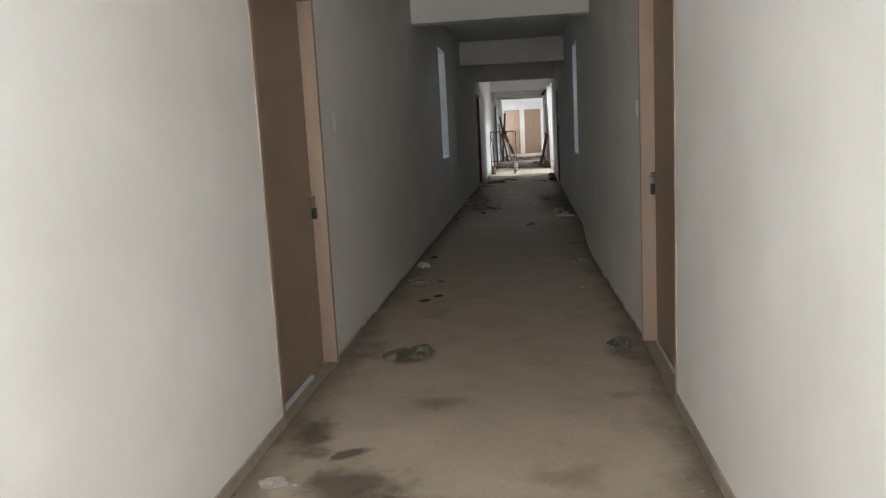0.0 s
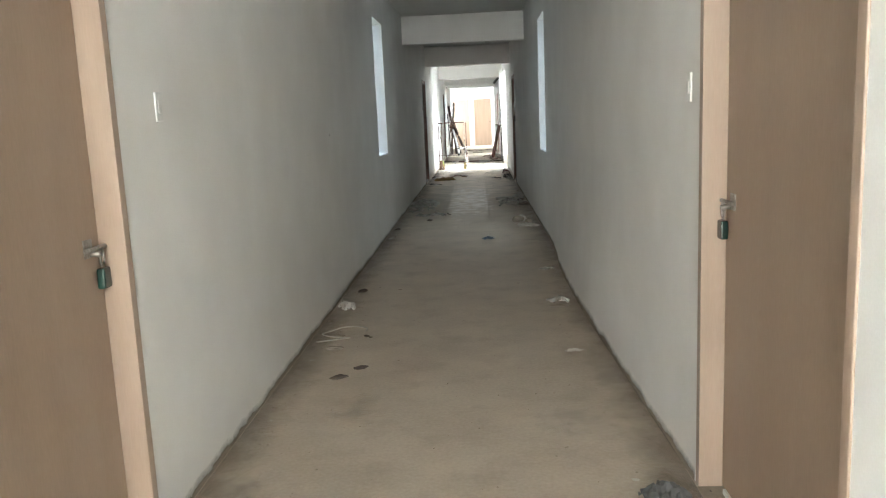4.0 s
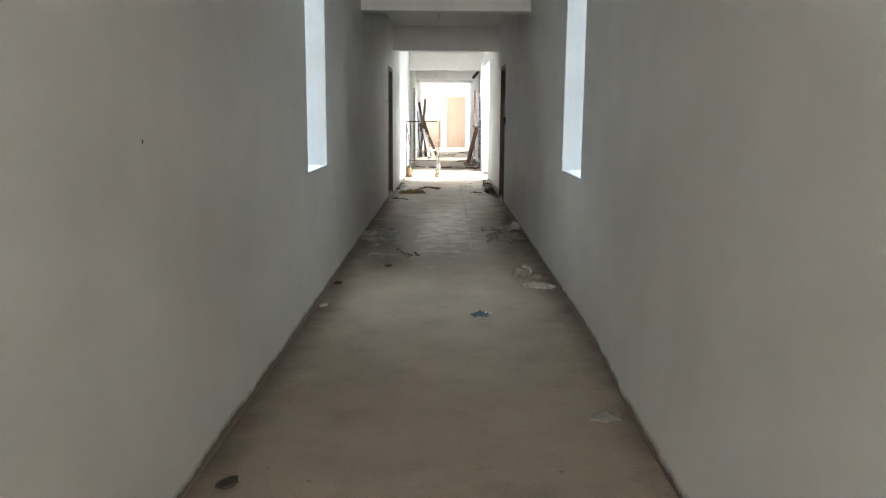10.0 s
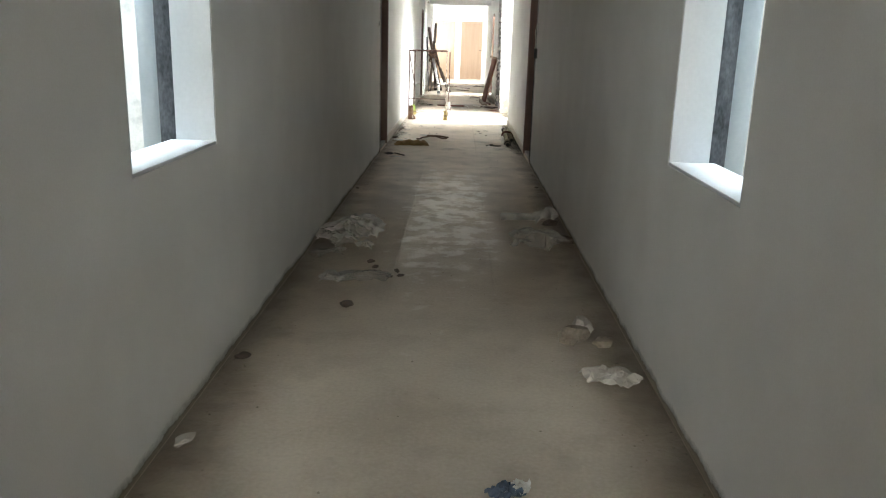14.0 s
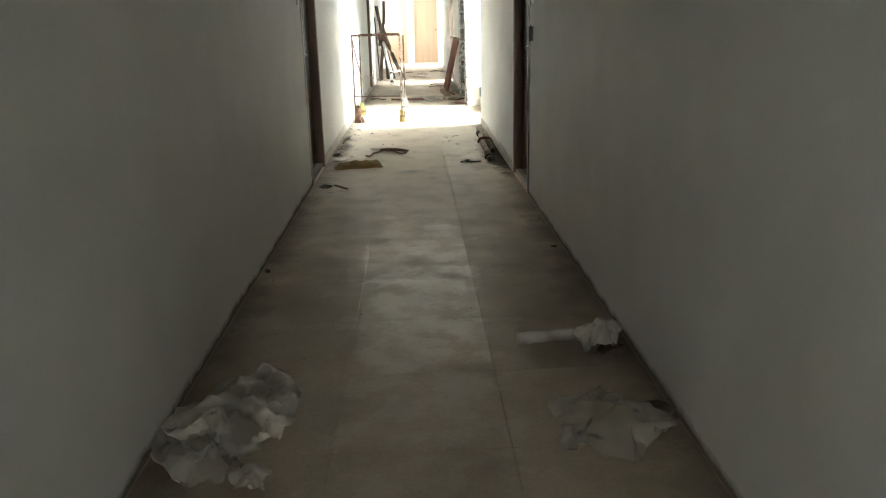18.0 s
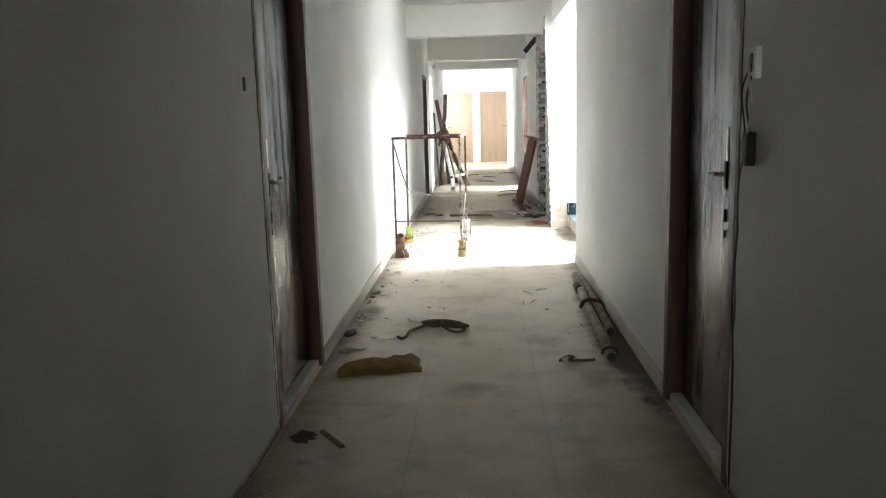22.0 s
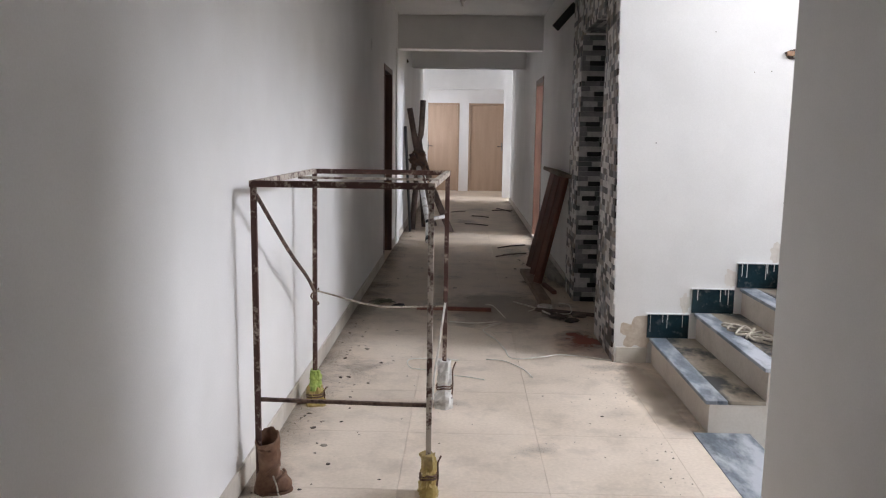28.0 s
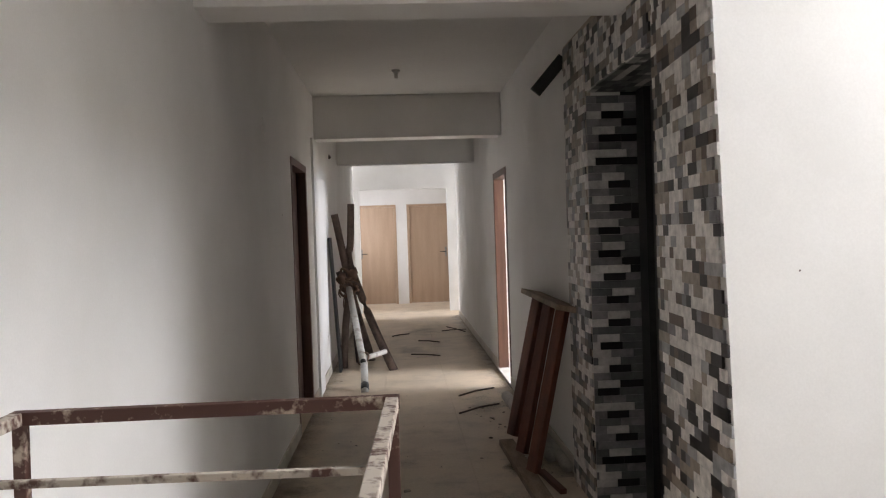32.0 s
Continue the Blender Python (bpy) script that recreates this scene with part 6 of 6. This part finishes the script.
tube_part("pipe_mouth", [(0.11, -1.197, 0.2425), (0.111, -1.212, 0.234)], 0.028, BLACKISH, trestle, "dark open pipe mouth", 14)
tube_part("pipe_arm", [(0.12, -1.12, 0.25), (0.33, -0.77, 0.26)], 0.027, PALEPIPE, trestle, "pale grey pipe arm", 12)
tube_part("pipe_foot", [(0.115, -1.13, 0.22), (0.13, -1.4, 0.1), (0.14, -1.62, 0.0)], 0.037, PALEPIPE, trestle, "pale grey pipe foot", 12)
tube_part("pipe_tape", [(0.135, -1.5, 0.054), (0.139, -1.59, 0.016)], 0.04, BLACKISH, trestle, "dark tape round the pipe foot", 12)
tube_part("binding", [(0.11 + 0.055 * math.cos(a), -1.13 + 0.02 * math.sin(a), 0.25 + 0.06 * math.sin(a + 0.4)) for a in [i * 0.5 for i in range(14)]], 0.011, ROPE, trestle, "thick dark rope binding", 6)
for k in range(6):
    ring = [(-0.085 + (0.085 + 0.012 * (k % 3)) * math.cos(a), 0.0 + 0.09 * math.sin(a), 1.1 - 0.05 * k + 0.035 * math.sin(2 * a + 1.7 * k)) for a in [i * 0.52 for i in range(26)]]
    tube_part("binding", curve_points(ring, 2), 0.015, ROPE, trestle, "thick dark rope binding", 6)
for k, (x, z, d) in enumerate(((-0.03, 1.06, 0.13), (-0.16, 1.02, 0.12), (-0.11, 0.9, 0.1))):
    bm = bmesh.new()
    bmesh.ops.create_icosphere(bm, subdivisions=2, radius=d / 2)
    for v in bm.verts:
        v.co *= 1 + 0.5 * noise.noise(v.co * 22 + Vector((k * 5, 0, 0)))
    part("knot", bm, ROPE, trestle, "bulky dark knot of rope and rag", True).location = (x, -0.05, z)
for k, (x, z) in enumerate(((-0.2, 0.86), (-0.15, 0.72), (0.02, 0.7), (0.05, 0.95), (-0.18, 0.95))):
    tube_part("loose_end", curve_points([(-0.09, -0.06, 1.0), ((x - 0.09) / 2, -0.1, (z + 1.0) / 2 + 0.02), (x, -0.09, z), (x + 0.02, -0.08, z - 0.06)], 4), 0.007, ROPE, trestle, "", 5)
board = tagged(box_part("dark_board", -0.012, 0.012, -0.12, 0.12, 0, 1.5, BLACKISH, None, "", 0.003), "dark board leaning against the wall", "board")
board.matrix_world = pose(-0.90, 28.25, 0, 0, -3.0, 0)
sheet = tagged(box_part("white_board", -0.012, 0.012, -0.2, 0.2, 0, 2.44, WALL, None, "", 0.003), "tall pale strip of painted wall pier beside the door", "pier", kind="structure")
sheet.matrix_world = pose(XL + 0.012, 27.02, 0)
for k, (x0, y0, x1, y1) in enumerate(((0.40, 31.4, 0.78, 31.5), (0.5, 31.9, 0.74, 31.2), (0.02, 30.4, 0.3, 30.2), (-0.1, 29.2, 0.25, 29.0), (0.25, 25.9, 0.62, 26.2), (0.3, 26.6, 0.66, 26.9), (-0.35, 31.0, -0.1, 31.2))):
    tagged(tube_part("stick", [(x0, y0, 0.008), ((x0 + x1) / 2, (y0 + y1) / 2 + 0.03, 0.012), (x1, y1, 0.008)], 0.008, POLE, seg=6), "thin dark stick on the dusty floor", "stick", "sticks")
box = empty("sack_upright", (0.93, 36.28, 0), "pale cloth sack standing by the far door", "sack")
bm = bmesh.new()
bmesh.ops.create_uvsphere(bm, u_segments=14, v_segments=12, radius=0.5)
for v in bm.verts:
    v.co = Vector((v.co.x * 0.17, v.co.y * 0.2, (v.co.z + 0.5) * 0.44)) * (1 + 0.16 * noise.noise(v.co * 4))
    v.co.z = max(0, v.co.z)
part("sack_body", bm, PALEROPE, box, "", True)

# ---- skirting along the walls, tile by tile ----
skirt_meshes = {}


def skirt_run(name, xw, s, y0, y1, high=0.1, material=None, deep=0.011):
    """Skirting tiles on a wall's face; s: the way out of the corridor."""
    root = structure(new(name), "dusty cream skirting tiles along the wall", "skirting")
    root.matrix_world = pose(xw, y0, 0)
    y = 0.0
    while y < y1 - y0 - 0.01:
        ln = round(min(0.6, y1 - y0 - y), 3)
        key = (ln, s, high, deep)
        if key not in skirt_meshes:
            bm = bmesh.new()
            add_box(bm, *sorted((-s * deep, s * 0.001)), 0.001, ln - 0.001, 0.001, high, 0.0025)
            me = bpy.data.meshes.new("skirting_tile")
            bm.to_mesh(me)
            bm.free()
            me.materials.append(material or SKIRT)
            skirt_meshes[key] = me
        ob = new("skirting_tile", skirt_meshes[key])
        ob.parent, ob.location = root, (0, y, 0)
        y += ln


for i, (y0, y1) in enumerate(((START, D1L[0]), (D2L[1], D3L[0]), (D3L[1], END))):
    skirt_run("baseboard_left_%d" % (i + 1), XL, -1, y0, y1, *((0.06, SKIRTDIRTY) if i < 1 else ()))
for i, (y0, y1) in enumerate(((START, D1R[0]), (D2R[1], STAIR0), (24.1, D3R[0]), (D3R[1], END))):
    skirt_run("baseboard_right_%d" % (i + 1), XR, 1, y0, y1, *((0.06, SKIRTDIRTY) if i < 1 else ()))
structure(box_part("baseboard_stair", XR - 0.011, SX - 0.03, STAIR1 - 0.012, STAIR1 + 0.001, 0.001, 0.1, SKIRT, None, "", 0.002), "cream skirting tile at the foot of the stairs", "skirting")

# ---- dirt swept against the walls ----


def dirt_drift(name, xw, s, y0, y1, wide, seed, high=0.006, material=None, uneven=1.0):
    """A low uneven drift of dust along a wall's foot; s: the way out of the corridor."""
    rows = max(3, int((y1 - y0) / 0.07))
    vs, fs = [], []
    for i in range(rows + 1):
        y = y0 + (y1 - y0) * i / rows
        wd = wide * max(0.25, 1 + uneven * 0.5 * noise.noise(Vector((y * 1.1, seed, 0))) + uneven * 0.55 * noise.noise(Vector((y * 4.7, seed, 5))))
        hi = high + high * 0.5 * noise.noise(Vector((y * 3, seed, 9)))
        for f, z in ((0.0, hi), (0.35, hi * 0.6), (0.7, hi * 0.32), (1.0, 0.0012)):
            vs.append((xw - s * wd * f, y + 0.02 * noise.noise(Vector((y * 9, f * 3, seed))), z + 0.0012))
    for i in range(rows):
        for k in range(3):
            a = i * 4 + k
            fs.append((a, a + 1, a + 5, a + 4))
    me = bpy.data.meshes.new(name)
    me.from_pydata(vs, [], fs)
    me.materials.append(material or DRIFT)
    me.polygons.foreach_set("use_smooth", [True] * len(fs))
    return structure(new(name, me), "dark dust drifted along the foot of the wall", "dirt")


for i, (y0, y1) in enumerate(((-1.6, 7.0), (7.0, 13.0), (13.0, STAIR0), (STAIR0, END))):
    dirt_drift("dirt_drift_left_%d" % (i + 1), XL + 0.012, -1, y0, y1, 0.32, 3 + i)
for i, (y0, y1) in enumerate(((-1.6, 7.0), (7.0, 13.0), (13.0, STAIR0), (24.1, END))):
    dirt_drift("dirt_drift_right_%d" % (i + 1), XR - 0.012, 1, y0, y1, 0.32, 23 + i)
for k, (x, y, w, l, a) in enumerate(((-0.52, -0.2, 0.7, 0.5, 10), (-0.6, 0.08, 0.26, 0.12, 35), (-0.82, 0.25, 0.25, 0.6, 5), (-0.3, -0.4, 0.5, 0.25, -10), (0.55, 24.4, 0.3, 0.9, 0), (0.62, 23.0, 0.3, 0.5, 0))):
    bm = bmesh.new()
    add_crumple(bm, w, l, 0.002, 400 + k, 12, 1.0, 0.55)
    ob = part("floor_stain", bm, DARKSTAIN)
    ob.matrix_world = pose(x, y, 0.0006, 0, 0, a)
    structure(ob, "dark irregular stain on the dusty floor", "stain")

# the first one, along the lowest riser, paints its shade as well as dirt
for k, (x, y, w, l, a) in enumerate(((0.9, 21.2, 0.3, 1.2, 2), (0.75, 21.6, 0.5, 0.3, 0), (-0.8, 23.9, 0.4, 1.4, 0), (-0.75, 21.4, 0.5, 0.9, 0), (0.2, 20.3, 0.5, 0.25, 20), (-0.2, 20.9, 0.45, 0.2, -15), (0.5, 19.7, 0.4, 0.3, 10), (0.1, 19.2, 0.6, 0.25, -8), (-0.3, 18.4, 0.35, 0.4, 0), (0.3, 16.8, 0.4, 0.5, 0), (-0.1, 15.9, 0.5, 0.4, 12), (0.55, 16.0, 0.35, 0.6, 0), (-0.85, 17.6, 0.25, 1.2, 0), (0.5, 26.2, 0.6, 1.3, 0), (-0.3, 24.6, 0.7, 0.6, 0), (0.0, 29.5, 0.9, 1.6, 0), (0.1, 31.6, 0.9, 1.4, 0), (-0.3, 0.7, 0.6, 0.3, 10), (0.3, -0.2, 0.5, 0.4, 0), (-0.5, 2.6, 0.5, 0.5, 0), (0.45, 2.3, 0.4, 0.7, 0), (0.62, 0.75, 0.3, 0.3, 0), (0.72, 1.5, 0.35, 0.6, 0), (-0.84, 1.6, 0.3, 0.7, 0))):
    bm = bmesh.new()
    add_crumple(bm, w, l, 0.0015, 450 + k, 12, 1.0, 0.4)
    ob = part("dirt_shade_smear", bm, BROWNSTAIN)
    ob.matrix_world = pose(x, y, 0.0003, 0, 0, a)
    structure(ob, "brown dirt, in places painted shade, on the dusty floor", "stain")

# the first strip paints the riser's shadow wedge over the dirt; the rest is dirt
for k, (x, y, w, l) in enumerate(((0.92, 21.15, 0.34, 1.25), (0.2, 23.2, 1.3, 1.6), (0.76, 17.0, 0.34, 3.0), (0.78, 16.6, 0.26, 2.2), (0.8, 17.6, 0.2, 2.4))):
    bm = bmesh.new()
    add_crumple(bm, w, l, 0.001, 520 + k, 16, 1.0, 0.1)
    ob = part("dirt_shade_smear", bm, DIRTSHADE)
    ob.matrix_world = pose(x, y, 0.0001)
    structure(ob, "brown dirt, in places painted shade, on the dusty floor", "stain")

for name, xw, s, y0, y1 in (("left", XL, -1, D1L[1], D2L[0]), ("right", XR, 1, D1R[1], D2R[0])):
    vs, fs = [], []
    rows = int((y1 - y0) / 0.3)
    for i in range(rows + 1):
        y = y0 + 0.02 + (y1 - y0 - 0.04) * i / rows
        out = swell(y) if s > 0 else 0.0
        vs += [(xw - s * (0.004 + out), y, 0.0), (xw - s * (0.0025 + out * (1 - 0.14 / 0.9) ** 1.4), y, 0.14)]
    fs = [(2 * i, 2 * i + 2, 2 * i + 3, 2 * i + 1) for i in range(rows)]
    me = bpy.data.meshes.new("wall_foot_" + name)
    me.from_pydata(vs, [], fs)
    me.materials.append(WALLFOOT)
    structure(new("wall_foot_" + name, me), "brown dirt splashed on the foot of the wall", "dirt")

# loose grit, thickest by the walls
rnd = random.Random(77)
vs, fs = [], []
for k in range(3200):
    y = rnd.uniform(-1.2, 13.0) if k % 2 else rnd.uniform(13.0, 32.0)
    side = rnd.random()
    x = rnd.uniform(XL + 0.02, XR - 0.02)
    if side < 0.4:
        x = XL + 0.015 + abs(rnd.gauss(0, 0.1))
    elif side < 0.8:
        x = XR - 0.02 - abs(rnd.gauss(0, 0.1))
    d = rnd.choice((0.002, 0.003, 0.003, 0.004, 0.005, 0.007))
    z0 = 0.001
    a = rnd.uniform(0, 6.28)
    c = [(x + d * rnd.uniform(0.6, 1.1) * math.cos(a + q), y + d * rnd.uniform(0.6, 1.1) * math.sin(a + q), z0) for q in (0, 1.57, 3.14, 4.71)]
    b = len(vs)
    vs += [*c, (x + d * 0.2, y, z0 + d * rnd.uniform(0.5, 0.9))]
    fs += [(b, b + 1, b + 4), (b + 1, b + 2, b + 4), (b + 2, b + 3, b + 4), (b + 3, b, b + 4)]
me = bpy.data.meshes.new("grit")
me.from_pydata(vs, [], fs)
me.materials.append(STONEBIT)
tagged(new("grit", me), "loose mortar grit scattered over the dusty floor", "grit", kind="stuff")

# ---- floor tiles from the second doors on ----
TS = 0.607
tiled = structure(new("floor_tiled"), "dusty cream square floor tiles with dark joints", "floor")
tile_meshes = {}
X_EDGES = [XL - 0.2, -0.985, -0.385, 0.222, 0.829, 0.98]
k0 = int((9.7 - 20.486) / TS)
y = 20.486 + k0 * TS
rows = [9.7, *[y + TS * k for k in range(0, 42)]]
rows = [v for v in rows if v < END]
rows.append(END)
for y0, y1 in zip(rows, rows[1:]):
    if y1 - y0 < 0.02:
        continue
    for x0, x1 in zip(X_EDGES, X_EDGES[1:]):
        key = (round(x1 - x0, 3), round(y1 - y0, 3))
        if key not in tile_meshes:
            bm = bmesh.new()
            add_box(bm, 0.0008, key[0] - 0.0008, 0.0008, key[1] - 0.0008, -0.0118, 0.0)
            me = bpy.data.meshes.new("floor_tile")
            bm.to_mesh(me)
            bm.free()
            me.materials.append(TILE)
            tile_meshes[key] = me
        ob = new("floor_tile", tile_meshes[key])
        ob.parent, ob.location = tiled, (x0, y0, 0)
structure(box_part("floor_stair_edge", 0.981, 1.049, 20.58, STAIR1 - 0.001, -0.0118, 0.0, TILE), "dusty cream tile strip at the foot of the stairs", "floor")
structure(box_part("floor_passage", -4.6, 4.5, END, BACK, -0.0118, 0.0, TILE), "dusty cream tiled floor of the cross passage", "floor")
structure(box_part("floor_side_room", 0.985, 4.5, 25.3, 29.4, -0.0118, 0.0, TILE), "dusty cream floor of the side room", "floor")
